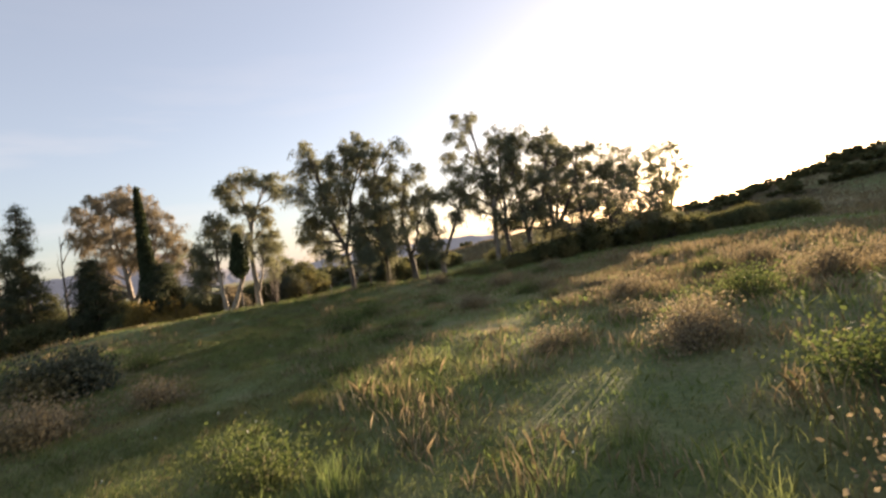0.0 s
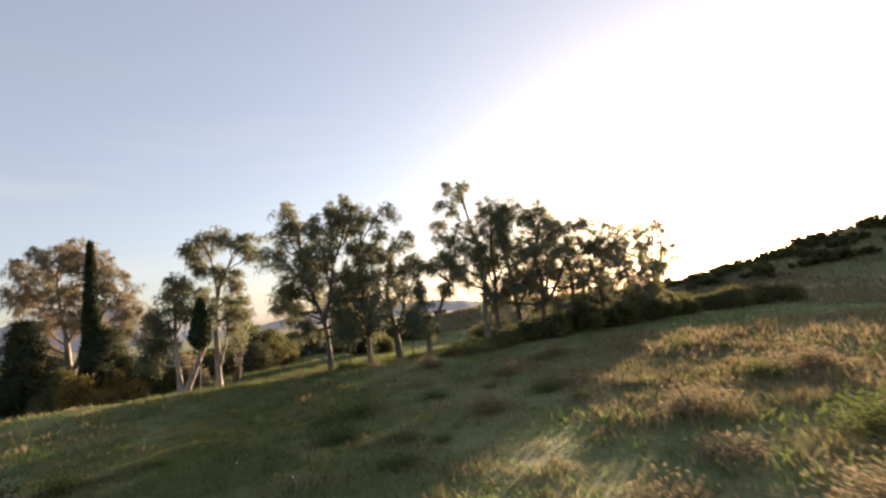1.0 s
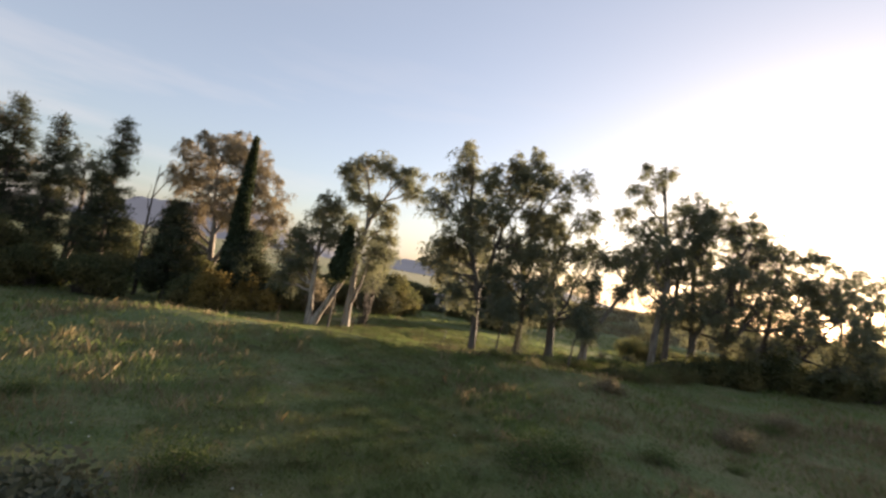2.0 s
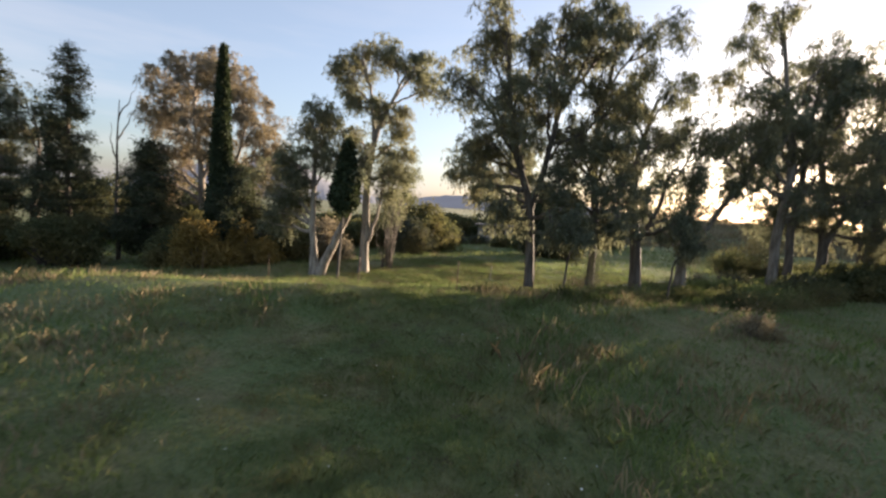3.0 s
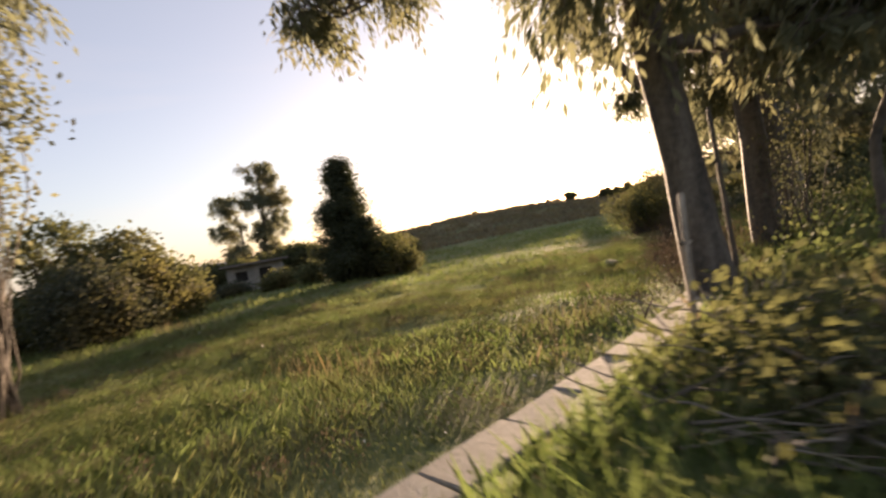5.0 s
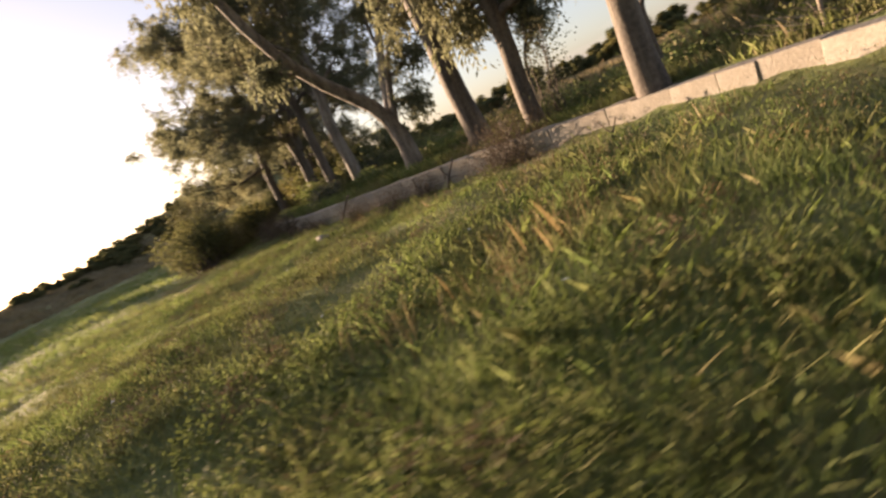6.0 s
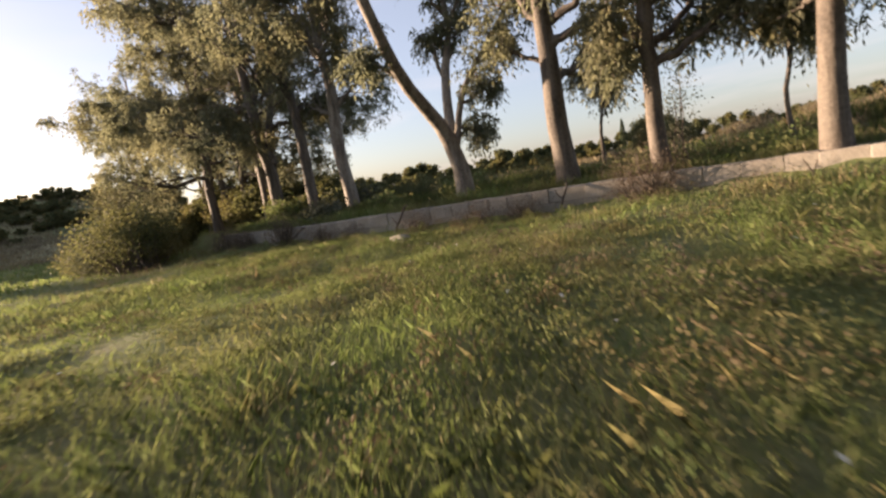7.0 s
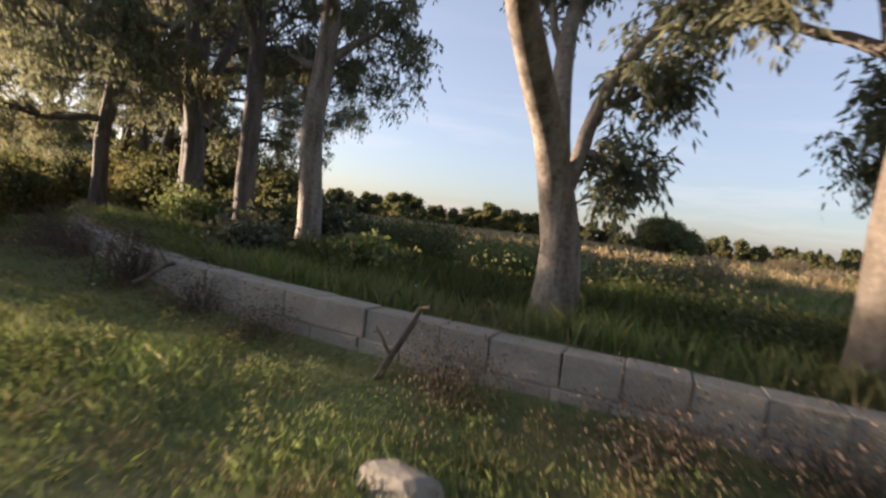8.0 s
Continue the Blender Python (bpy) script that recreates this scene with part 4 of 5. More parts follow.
# ---- shrubs of the meadow ----
shrub_rng = np.random.default_rng(17)
for k, (x, y, w, h) in enumerate(((3.1, 5.3, 1.4, 0.8), (5.2, 6.4, 1.5, 0.9), (7.0, 8.3, 1.9, 1.2), (4.4, 2.6, 1.0, 0.6), (3.8, 10.4, 1.6, 0.9), (-7.9, 10.8, 1.5, 0.8), (6.6, 4.0, 1.5, 0.9), (9.4, 10.6, 2.0, 1.3), (12.0, 12.8, 2.2, 1.4), (8.0, 13.6, 1.7, 1.0), (14.0, 9.5, 2.2, 1.4), (-6.6, 12.4, 1.1, 0.6), (5.0, 17.0, 1.6, 0.8), (10.5, 20.0, 1.8, 0.9), (0.4, 20.5, 1.2, 0.6), (-13.6, 14.8, 1.3, 0.7), (2.0, 27.5, 1.5, 0.7), (5.5, 31.5, 1.7, 0.9), (-1.0, 31.0, 1.2, 0.7), (16.0, 15.5, 2.4, 1.5))):
    bush(on_ground(x, y), "low grey-brown domed shrub in the grass", 181 + k, clumps(181 + k, w, h, 6), SHRUB, 0.05, 2.2, name="shrub", category="shrub", group="meadow shrubs", stem=0.012)


small_shrubs = [bush(on_ground(*p), "small dry grey-brown shrub among the grass", 210 + k, clumps(210 + k, 1.0, 0.5, 5), SHRUB if k % 2 else TALL_WEED, 0.045, 2.0, name="shrub", category="shrub", group="small meadow shrubs", stem=0.01) for k, p in enumerate(((-2.6, 8.0), (1.6, 12.4), (-10.2, 17.5)))]
for k in range(64):
    x, y = shrub_rng.uniform(-21, 15), shrub_rng.uniform(3.5, 32)
    if abs(x + 3.0 + 0.2 * y) < 2.2 or (x + 10.6) ** 2 + (y - 14.4) ** 2 < 4 or (y > 24 and x < -5):
        continue
    f = shrub_rng.uniform(0.5, 1.4)
    copy_thing(small_shrubs[k % 3], pose(*on_ground(x, y), 0, 0, shrub_rng.uniform(0, 360)) @ Matrix.Diagonal((f, f, f * shrub_rng.uniform(0.7, 1.1), 1)))

# ---- fence, posts and the low house across the field ----
def post(x, y, height, label, lean=0.0, radius=0.018, mat=RUST):
    p = thing("fence_post", on_ground(x, y, 0.1), label, "post", "fence posts")
    s = Stems(8)
    s.add([(0, 0, 0), (lean * 0.5, 0, height * 0.5), (lean, 0, height), (lean, 0, height + 0.012)], [radius, radius * 0.95, radius * 0.9, 0.004])
    part("shaft", s.mesh("shaft", mat), p)
    s = Stems(6)
    s.add([(lean * 0.7 - radius * 1.6, 0, height * 0.72), (lean * 0.7 + radius * 1.6, 0, height * 0.72)], [0.012, 0.012])
    part("wire_tie", s.mesh("wire_tie", mat), p)
    return p


for k, (x, y) in enumerate(((-17.2, 34.4), (-12.4, 31.9), (-9.2, 32.3), (-20.4, 34.6))):
    post(x, y, 1.1 + 0.08 * (k % 3), "thin rusty iron fence post in the grass", 0.05 * (k % 2))
post(-8.5, 34.95, 1.0, "pale weathered wooden stake behind the wall", 0.06, 0.02, BARK_PALE)
post(-6.9, 35.95, 1.7, "thin dark stake standing by the wall", -0.05, 0.022, BARK_DARK)


PLASTER = plain_material("grey_plaster", (0.2, 0.19, 0.17), (0.34, 0.32, 0.29), 2.0, 0.9)
ROOFING = plain_material("weathered_roofing", (0.1, 0.085, 0.075), (0.2, 0.17, 0.15), 3.0, 0.9)
# Near-black colour standing in for the shade inside the shed's openings.
GLOOM = plain_material("opening_gloom", (0.015, 0.014, 0.012), (0.035, 0.03, 0.025), 8.0, 0.9)


def box_mesh(name, x0, x1, y0, y1, z0, z1, mat, bevel=0.02):
    bm = bmesh.new()
    bmesh.ops.create_cube(bm, size=1.0)
    for v in bm.verts:
        v.co = Vector(((x0 + x1) / 2 + v.co.x * (x1 - x0), (y0 + y1) / 2 + v.co.y * (y1 - y0), (z0 + z1) / 2 + v.co.z * (z1 - z0)))
    bmesh.ops.bevel(bm, geom=bm.edges[:], offset=bevel, segments=1, affect="EDGES")
    me = bpy.data.meshes.new(name)
    bm.to_mesh(me)
    bm.free()
    me.materials.append(mat)
    return me


def shed(place, label, width, depth, height, door, window, turn=0.0):
    """A low shed: walls round a doorway and a window, near-black sheets set back in both for the shade inside, a slab
    roof with an overhang.
    """
    b = thing("shed", place, label, "shed", turn=turn)
    w, d = width / 2, depth / 2
    x0, x1 = -w, w
    cuts = sorted((door, window))
    edge = x0
    for a, c in cuts:
        part("wall", box_mesh("wall", edge, a, -d, -d + 0.2, 0, height, PLASTER), b)
        edge = c
    part("wall", box_mesh("wall", edge, x1, -d, -d + 0.2, 0, height, PLASTER), b)
    part("lintel", box_mesh("lintel", door[0], door[1], -d + 0.003, -d + 0.197, height * 0.82, height, PLASTER), b)
    part("lintel", box_mesh("lintel", window[0], window[1], -d + 0.003, -d + 0.197, height * 0.8, height, PLASTER), b)
    part("sill_wall", box_mesh("sill_wall", window[0], window[1], -d + 0.003, -d + 0.197, 0, height * 0.45, PLASTER), b)
    part("door", box_mesh("door", door[0], door[1], -d + 0.12, -d + 0.17, 0, height * 0.82, GLOOM, 0.005), b, "dark doorway, its shade painted onto a set-back sheet")
    part("shutter", box_mesh("shutter", window[0], window[1], -d + 0.12, -d + 0.17, height * 0.45, height * 0.8, GLOOM, 0.005), b, "dark window opening, its shade painted onto a set-back sheet")
    for sx in (x0, x1 - 0.2):
        part("wall", box_mesh("wall", sx, sx + 0.2, -d + 0.2, d - 0.2, 0, height, PLASTER), b)
    part("wall", box_mesh("wall", x0, x1, d - 0.2, d, 0, height, PLASTER), b)
    part("roof", box_mesh("roof", x0 - 0.35, x1 + 0.35, -d - 0.4, d + 0.3, height, height + 0.14, ROOFING), b, "flat weathered roof with an overhang")
    return b


shed(on_ground(-12.0, 67.0, 0.1), "low grey plastered shed with a flat roof across the field", 3.4, 2.8, 1.75, (0.2, 1.0), (-1.2, -0.5), 4.0)

# ---- the stone wall ----
def block_mesh(length, height, depth, seed):
    """One rough-hewn block, its edges worn and its faces uneven."""
    rng = np.random.default_rng(seed)
    bm = bmesh.new()
    bmesh.ops.create_cube(bm, size=1.0)
    for v in bm.verts:
        v.co = Vector((v.co.x * length, v.co.y * depth, v.co.z * height)) + Vector(rng.normal(0, 0.005, 3))
    bmesh.ops.bevel(bm, geom=bm.edges[:], offset=0.009, segments=1, affect="EDGES")
    me = bpy.data.meshes.new("stone_block")
    bm.to_mesh(me)
    bm.free()
    me.materials.append(STONE)
    return me


def along_wall(s):
    p = np.array(WALL_LINE)
    seg = np.hypot(*np.diff(p, axis=0).T)
    cum = np.concatenate([[0], seg.cumsum()])
    s = min(max(s, 0), cum[-1] - 1e-6)
    i = int(np.searchsorted(cum, s, side="right") - 1)
    t = (s - cum[i]) / seg[i]
    q = p[i] + (p[i + 1] - p[i]) * t
    j = min(i + 1, len(p) - 2) if t > 0.5 else max(i - 1, 0)
    d0, d1 = p[i + 1] - p[i], p[j + 1] - p[j]
    a0, a1 = math.atan2(d0[1], d0[0]), math.atan2(d1[1], d1[0])
    return q[0], q[1], a0 + (a1 - a0) * abs(t - 0.5), cum[-1]


def stone_wall():
    total = along_wall(0)[3]
    wall = tagged(new("wall"), "low retaining wall of pale rough stone blocks, two courses high", "wall", kind="structure")
    core = Stems(4)
    pts = np.array([(*along_wall(s)[:2], -0.14) for s in np.arange(0.25, total - 0.2, 0.4)])
    core.add(pts, np.full(len(pts), 0.15))
    part("core", core.mesh("core", MORTAR), wall)
    rng = np.random.default_rng(5)
    shapes = {(n, c): block_mesh((0.42, 0.56, 0.72)[n], (0.28, 0.26, 0.12)[c], (0.3, 0.28, 0.36)[c], n * 7 + c) for n in range(3) for c in range(3)}
    for course, z in ((0, -0.25), (1, 0.025)):
        s = 0.3 * course
        while s < total - 0.35:
            n = int(rng.integers(0, 3))
            ln = (0.42, 0.56, 0.72)[n]
            x, y, a, _ = along_wall(s + ln / 2)
            b = part("stone_block", shapes[n, course], wall)
            out = rng.normal(0, 0.006)
            b.matrix_world = pose(x - math.sin(a) * out, y + math.cos(a) * out, z + rng.normal(0, 0.006), rng.normal(0, 0.8), rng.normal(0, 0.6), math.degrees(a) + rng.normal(0, 0.4) + (180 if rng.random() < 0.5 else 0))
            s += ln + 0.008
    return wall


stone_wall()


def loose_stone(x, y, size, label, seed, turn=(0, 0, 0), lift=0.0):
    bm = bmesh.new()
    bmesh.ops.create_icosphere(bm, subdivisions=2, radius=1.0)
    rng = np.random.default_rng(seed)
    for v in bm.verts:
        c = Vector([math.copysign(abs(k) ** 0.55, k) for k in v.co])
        v.co = Vector((c.x * size[0], c.y * size[1], c.z * size[2])) * (1 + rng.normal(0, 0.05))
    me = bpy.data.meshes.new("stone")
    bm.to_mesh(me)
    bm.free()
    me.materials.append(STONE)
    ob = new("stone", me)
    ob.matrix_world = pose(x, y, gz(x, y, 0) + lift, *turn)
    return tagged(ob, label, "stone", "loose stones")


loose_stone(-3.38, 42.15, (0.24, 0.12, 0.09), "pale squared stone block fallen in the grass", 3, (12, 8, 35), 0.05)
for k, (x, y, r) in enumerate(((-7.6, 33.9, 0.14), (-8.3, 33.4, 0.11), (-6.9, 33.6, 0.12), (-7.2, 32.6, 0.1), (-8.0, 32.3, 0.09), (-6.2, 34.4, 0.1))):
    loose_stone(x, y, (r, r * 0.8, r * 0.6), "pale rough stone lying in the grass", 10 + k, (0, 0, 50 * k), 0.02)


def fallen_branch(place, label, seed, points, radius):
    b = thing("fallen_branch", place, label, "branch")
    s = Stems(7)
    p = np.array(points, float)
    s.add(p, np.linspace(radius, radius * 0.5, len(p)))
    part("stem", s.mesh("stem", BARK_DARK), b)
    s = Stems(5)
    s.add(bent(p[1], p[1] + (0.05, 0.12, 0.2), np.random.default_rng(seed), 0.1, 4), np.linspace(radius * 0.6, 0.008, 4))
    part("stub", s.mesh("stub", BARK_DARK), b)
    return b


fallen_branch((-1.85, 41.85, -0.3), "dark crooked broken branch leaning on the wall", 4, [(-0.12, 0.22, 0.0), (-0.04, 0.1, 0.2), (0.02, -0.06, 0.44), (0.12, -0.14, 0.56), (0.02, -0.2, 0.6)], 0.035)
fallen_branch((-4.2, 39.0, -0.26), "dark forked stick standing against the wall", 6, [(-0.06, 0.12, 0.0), (-0.03, 0.02, 0.22), (0.03, -0.12, 0.42), (0.08, -0.16, 0.5)], 0.03)
fallen_branch((-7.3, 36.7, -0.26), "dark short stick against the wall", 7, [(-0.04, 0.1, 0.0), (0.0, 0.04, 0.16), (0.02, -0.06, 0.32)], 0.018)
fallen_branch((0.75, 44.15, -0.2), "dark dead branch lying across the wall", 5, [(-0.3, 0.3, 0.1), (0.0, 0.05, 0.3), (0.3, -0.25, 0.36), (0.55, -0.5, 0.34)], 0.03)


def brush_heap(place, label, seed, width, count):
    """Dead twigs thrown in a low heap."""
    rng = np.random.default_rng(seed)
    heap = thing("brush_heap", place, label, "dead brush", "brush heaps")
    for k in range(3):
        s = Stems(4)
        for _ in range(count // 3):
            a, r = rng.uniform(0, 6.28), width * 0.5 * math.sqrt(rng.random())
            p = np.array([r * math.cos(a), r * math.sin(a) * 0.6, rng.uniform(0.02, 0.16)])
            b, ln = rng.uniform(0, 6.28), rng.uniform(0.25, 0.8)
            s.add(bent(p, p + (ln * math.cos(b), ln * math.sin(b), rng.uniform(0.0, 0.3)), rng, 0.15, 5), np.linspace(0.009, 0.003, 5))
        tagged(part("twig_mass", s.mesh("twig_mass", (BARK_PALE, BARK_MOTTLED, BARK_GREY)[k]), heap), kind="stuff")
    return heap


brush_heap(on_ground(-8.3, 34.2, 0.0), "pale dead brush heaped by the large tree", 41, 2.6, 150)
brush_heap(on_ground(-6.2, 33.6, 0.0), "pale dead brush in the grass below the trees", 42, 1.8, 90)

# ---- grass ----
GRASS_LINE = np.array([(-1, 0), (-2, 5), (-5, 9.5), (-7, 13), (-7.5, 21), (-10, 27), (-11.2, 34), (-13.5, 38.5), (-13.8, 41), (-12.5, 43), (-9, 43), (-3, 42.2), (2, 46)], float)


def near_line(count, spread, rng):
    seg = np.hypot(*np.diff(GRASS_LINE, axis=0).T)
    cum = np.concatenate([[0], seg.cumsum()])
    s = rng.uniform(0, cum[-1], count)
    x, y = np.interp(s, cum, GRASS_LINE[:, 0]), np.interp(s, cum, GRASS_LINE[:, 1])
    return x + rng.normal(0, spread, count), y + rng.normal(0, spread, count)


def line_gap(x, y):
    best = np.full(x.shape, 1e9)
    for (ax, ay), (bx, by) in zip(GRASS_LINE[:-1], GRASS_LINE[1:]):
        dx, dy = bx - ax, by - ay
        t = np.clip(((x - ax) * dx + (y - ay) * dy) / (dx * dx + dy * dy), 0, 1)
        best = np.minimum(best, np.hypot(x - ax - t * dx, y - ay - t * dy))
    return best


def off_wall(x, y, gap=0.24):
    return np.abs(beside_wall(x, y)[0]) > np.where((x > -11.4) & (x < 6.7), gap, 0.0)


def blades(name, x, y, tall, wide, lean, mat, rng, label):
    keep = off_wall(x, y)
    x, y = x[keep], y[keep]
    n = len(x)
    z = ground_height(x, y) - 0.02
    patch = 0.75 + 0.35 * np.sin(x * 0.55 + 2 * np.sin(y * 0.31)) * np.sin(y * 0.47 + 1.1 * np.sin(x * 0.23)) + 0.2 * np.sin(x * 2.3) * np.sin(y * 1.9)
    h = tall * rng.uniform(0.4, 1.25, n) * np.clip(patch, 0.2, 1.4)
    h *= 1 - 0.55 * np.exp(-((beside_wall(x, y)[0] - 0.5) / 0.7) ** 2) * (x > -12.4)
    a, b = rng.uniform(0, 6.283, n), rng.uniform(0, 6.283, n)
    out = h * lean * rng.uniform(0.2, 1.2, n)
    lx, ly = np.cos(a) * out, np.sin(a) * out
    wx, wy = np.cos(b) * wide, np.sin(b) * wide
    base = np.stack([x, y, z], 1)
    side = np.stack([wx, wy, 0 * wx], 1)
    mid = base + np.stack([lx * 0.35, ly * 0.35, h * 0.6], 1)
    tip = base + np.stack([lx, ly, h], 1)
    v = np.stack([base - side, base + side, mid + side * 0.75, tip, mid - side * 0.75], 1).reshape(-1, 3)
    k = np.arange(n)[:, None] * 5
    return tagged(new(name, mesh_of(name, v, k + np.arange(5)[None], [mat])), label, "grass", kind="stuff")


grass_rng = np.random.default_rng(23)
x, y = near_line(430000, 2.6, grass_rng)
blades("meadow_grass", x, y, 0.14, 0.003, 0.85, GRASS, grass_rng, "fresh green grass of uneven height")
x, y = near_line(190000, 6.5, grass_rng)
k = line_gap(x, y) > 3.0
blades("meadow_grass_wide", x[k], y[k], 0.22, 0.009, 0.9, GRASS, grass_rng, "fresh green grass over the wider meadow")
x, y = grass_rng.uniform(-45, 38, 130000), grass_rng.uniform(-6, 76, 130000)
k = line_gap(x, y) > 9.0
blades("field_grass", x[k], y[k], 0.28, 0.026, 0.9, GRASS, grass_rng, "green and straw-coloured field grass")
x, y = grass_rng.uniform(9, 75, 60000), grass_rng.uniform(-22, 37, 60000)
blades("golden_field_grass", x, y, 0.5, 0.04, 0.5, DRY, grass_rng, "pale golden dry grass of the far field")

x, y = grass_rng.uniform(34, 118, 70000), grass_rng.uniform(38, 120, 70000)
blades("hill_scrub", x, y, 0.5, 0.06, 0.8, SHRUB, grass_rng, "brown-green scrub and dry grass on the hillside")

x, y = grass_rng.uniform(-30, 60, 60000), grass_rng.uniform(78, 124, 60000)
blades("slope_scrub", x, y, 0.55, 0.07, 0.8, SHRUB, grass_rng, "brown scrub and dry grass on the far slope")

x, y = grass_rng.uniform(3, 14, 16000), grass_rng.uniform(16, 34, 16000)
blades("dry_field_edge", x, y, 0.34, 0.012, 0.7, DRY, grass_rng, "faded golden grass at the edge of the dry field")


def weeds(name, count, spread, size, mat, label, seed, gap=0.0):
    """Broad-leaved weeds: small leaves held level a hand above the soil, in patches."""
    rng = np.random.default_rng(seed)
    x, y = near_line(count, spread, rng)
    patch = np.sin(x * 1.1 + 1.7 * np.sin(y * 0.7)) * np.sin(y * 1.3 + 1.2 * np.sin(x * 0.9)) + 0.5 * np.sin(x * 3.1) * np.sin(y * 2.7)
    keep = off_wall(x, y) & (line_gap(x, y) >= gap) & (patch > rng.uniform(-0.9, 0.9, count))
    x, y = x[keep], y[keep]
    n = len(x)
    z = ground_height(x, y) + rng.uniform(0.03, 0.17, n)
    c = np.stack([x, y, z], 1)
    a = rng.uniform(0, 6.283, n)
    axis = np.stack([np.cos(a), np.sin(a), rng.normal(0.1, 0.45, n)], 1)
    side = np.stack([-np.sin(a), np.cos(a), rng.normal(0, 0.45, n)], 1)
    ln = size * rng.uniform(0.6, 1.4, (n, 1))
    v = np.stack([c - axis * ln * 0.5, c + side * ln * 0.42, c + axis * ln * 0.5, c - side * ln * 0.42], 1).reshape(-1, 3)
    return tagged(new(name, mesh_of(name, v, np.arange(n * 4).reshape(-1, 4), [mat])), label, "weeds", kind="stuff")


weeds("leafy_weeds", 420000, 2.4, 0.013, WEED, "leafy green and yellowed weeds among the grass", 31)
weeds("leafy_weeds_wide", 150000, 6.0, 0.03, WEED, "leafy weeds over the wider meadow", 32, 3.2)
cx, cy = near_line(1500, 2.8, grass_rng)
x, y = np.repeat(cx, 64) + grass_rng.normal(0, 0.13, 96000), np.repeat(cy, 64) + grass_rng.normal(0, 0.13, 96000)
blades("weed_clumps", x, y, 0.17, 0.0045, 0.9, WEED, grass_rng, "bushy tufts of green and yellowed weeds in the meadow")


def hummocks(name, count, spread, mat, label, seed):
    """Leafy hummocks: small leaves over low domes of uneven size."""
    rng = np.random.default_rng(seed)
    cx, cy = near_line(count, spread, rng)
    keep = off_wall(cx, cy, 0.5)
    cx, cy = cx[keep], cy[keep]
    n, each = len(cx), 150
    r, h = rng.uniform(0.1, 0.34, n), rng.uniform(0.07, 0.26, n)
    d = rng.normal(0, 1, (n, each, 3))
    d /= np.linalg.norm(d, axis=2, keepdims=True)
    d[..., 2] = np.abs(d[..., 2])
    k = rng.uniform(0.55, 1.08, (n, each))
    x, y = cx[:, None] + d[..., 0] * r[:, None] * k, cy[:, None] + d[..., 1] * r[:, None] * k
    z = ground_height(x, y) + d[..., 2] * h[:, None] * k + 0.02
    c = np.stack([x, y, z], -1).reshape(-1, 3)
    m = len(c)
    axis = d.reshape(-1, 3) * 0.7 + rng.normal(0, 0.5, (m, 3)) + (0, 0, 0.4)
    axis /= np.linalg.norm(axis, axis=1, keepdims=True)
    side = np.cross(axis, rng.normal(0, 1, (m, 3)))
    side /= np.linalg.norm(side, axis=1, keepdims=True) + 1e-9
    ln = rng.uniform(0.012, 0.032, (m, 1))
    v = np.stack([c, c + axis * ln * 0.5 + side * ln * 0.24, c + axis * ln, c + axis * ln * 0.5 - side * ln * 0.24], 1).reshape(-1, 3)
    return tagged(new(name, mesh_of(name, v, np.arange(m * 4).reshape(-1, 4), [mat])), label, "weeds", kind="stuff")


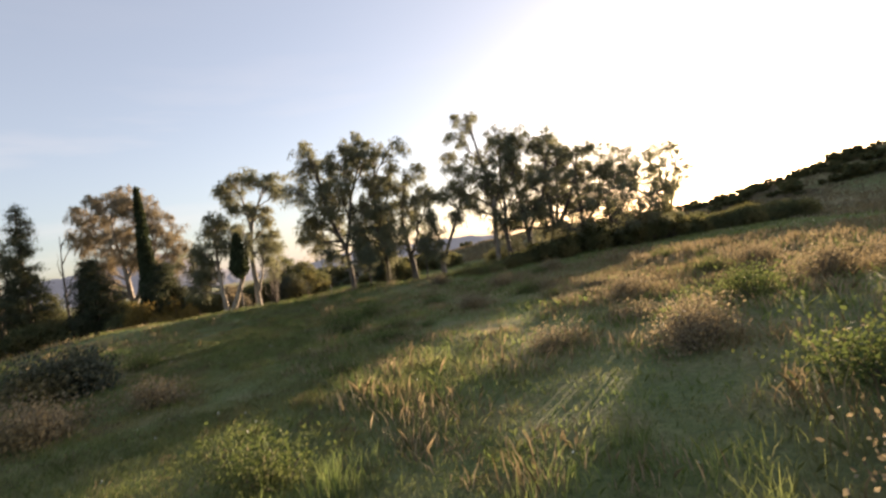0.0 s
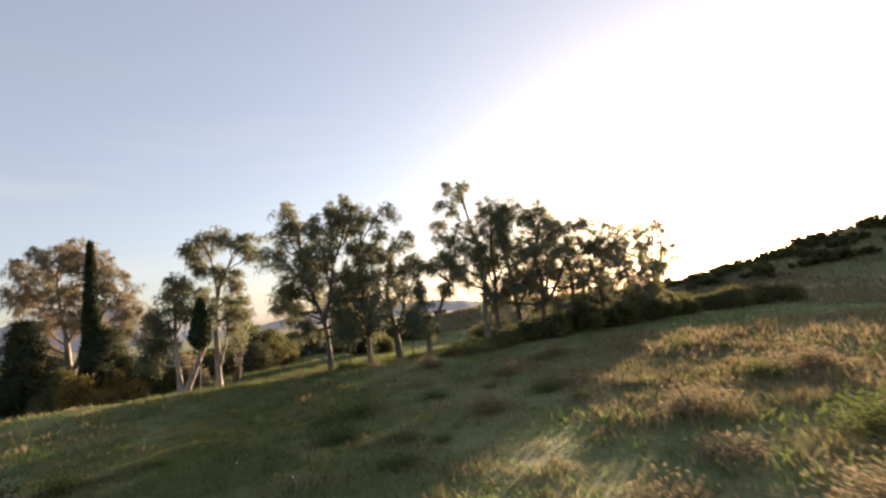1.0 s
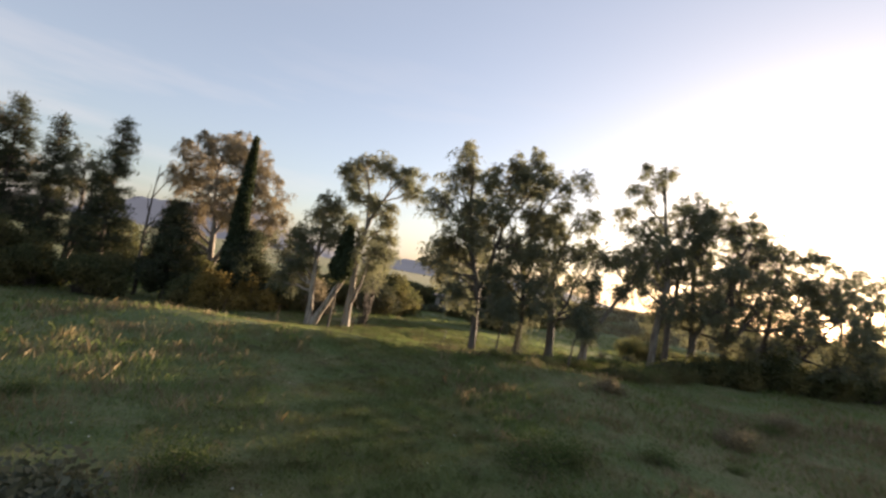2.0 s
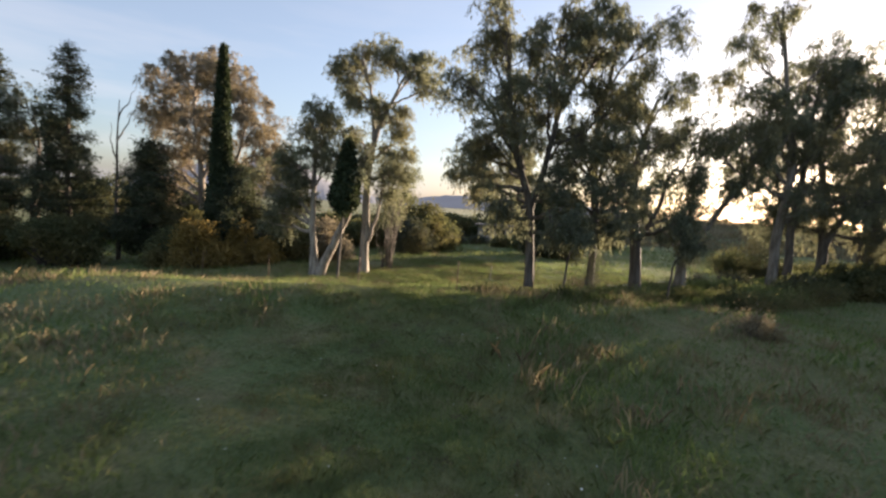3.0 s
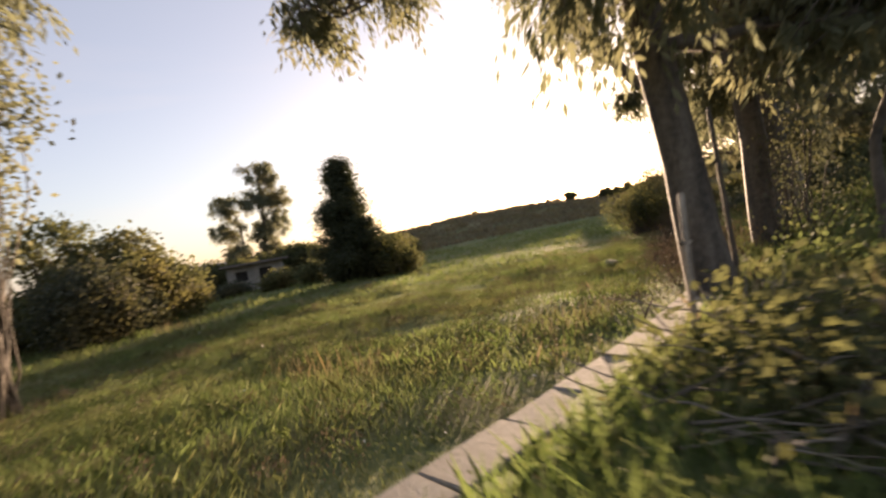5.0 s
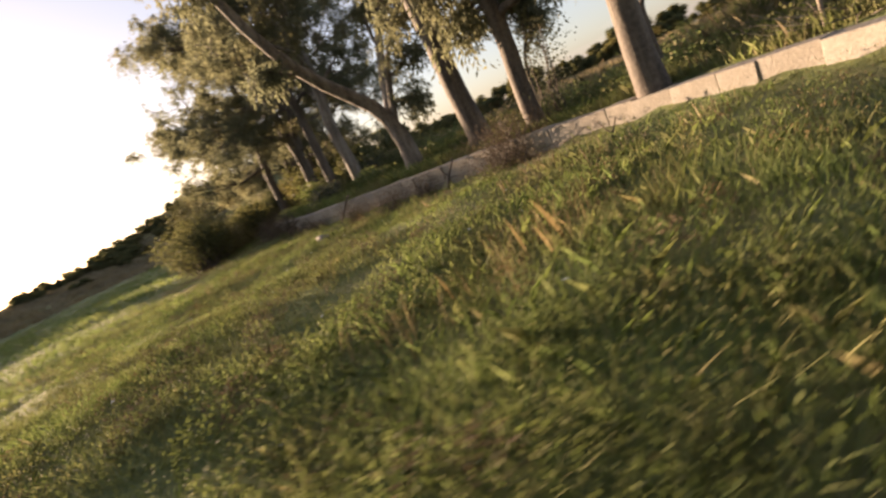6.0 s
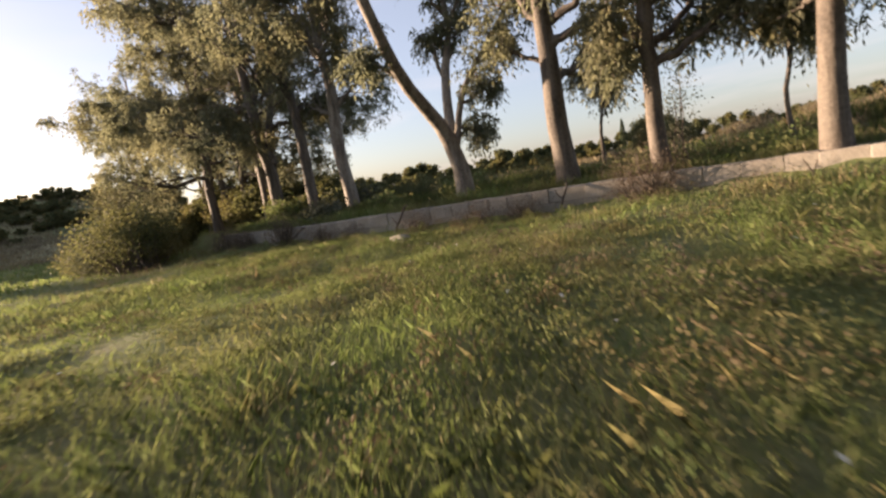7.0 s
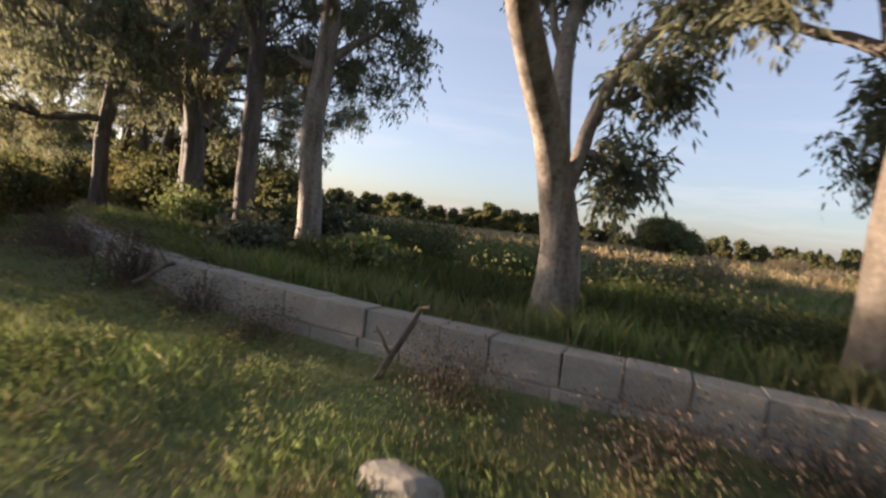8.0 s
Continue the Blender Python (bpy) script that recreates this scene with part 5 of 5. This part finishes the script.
hummocks("weed_hummocks", 750, 2.6, WEED, "low leafy hummocks of yellow-green weeds", 51)
hummocks("green_hummocks", 900, 2.8, TALL_WEED, "low leafy hummocks of dark green weeds", 52)
hummocks("withered_hummocks", 800, 2.8, WITHERED, "low hummocks of withered brown weeds", 53)
weeds("white_flowers", 700, 3.0, 0.03, PETAL, "scattered small white flowers", 33)
WX, WY = np.array(WALL_LINE).T
x = grass_rng.uniform(-8.6, 7.0, 52000)
off = 1.3 + 3.4 * grass_rng.beta(1.4, 1.4, 52000)
blades("tall_weeds", x + off * 0.66, np.interp(x, WX, WY) - off * 0.75, 0.42, 0.007, 0.6, TALL_WEED, grass_rng, "tall dark green weeds between the wall and the trees")
x = grass_rng.uniform(-12.0, 6.0, 17000)
off = np.abs(grass_rng.normal(0, 0.9, 17000)) + 0.25
blades("verge_grass", x + off * 0.66, np.interp(x, WX, WY) - off * 0.75, 0.32, 0.006, 0.7, GRASS, grass_rng, "taller grass along the back of the wall")
cx, cy = grass_rng.uniform(-24, 16, 700), grass_rng.uniform(2, 33, 700)
x, y = np.repeat(cx, 36) + grass_rng.normal(0, 0.26, 25200), np.repeat(cy, 36) + grass_rng.normal(0, 0.26, 25200)
k = line_gap(x, y) > 2.5
blades("straw_tufts", x[k], y[k], 0.36, 0.011, 0.7, DRY, grass_rng, "faded grey-brown grass tufts of the meadow")
cx, cy = np.concatenate([grass_rng.normal(-4.2, 1.3, 26), grass_rng.normal(-7.0, 0.9, 12)]), np.concatenate([grass_rng.normal(34.2, 0.6, 26), grass_rng.normal(33.2, 0.5, 12)])
x, y = np.repeat(cx, 60) + grass_rng.normal(0, 0.16, 2280), np.repeat(cy, 60) + grass_rng.normal(0, 0.16, 2280)
blades("golden_tufts", x, y, 0.55, 0.005, 0.5, DRY, grass_rng, "golden dry grass tufts below the eucalyptus row")
cx, cy = grass_rng.normal(-1, 2.6, 70), grass_rng.normal(4.5, 1.6, 70)
x, y = np.repeat(cx, 60) + grass_rng.normal(0, 0.18, 4200), np.repeat(cy, 60) + grass_rng.normal(0, 0.18, 4200)
blades("tall_grass", x, y, 0.42, 0.004, 0.5, GRASS, grass_rng, "long green grass tufts at the meadow's edge")
cx, cy = grass_rng.uniform(-20, 14, 420), grass_rng.uniform(-2, 50, 420)
x = np.repeat(cx, 45) + grass_rng.normal(0, 0.22, 420 * 45)
y = np.repeat(cy, 45) + grass_rng.normal(0, 0.22, 420 * 45)
k = line_gap(x, y) > 2.4
blades("dry_grass", x[k], y[k], 0.4, 0.0035, 0.45, DRY, grass_rng, "tufts of straw-coloured dry grass stalks")
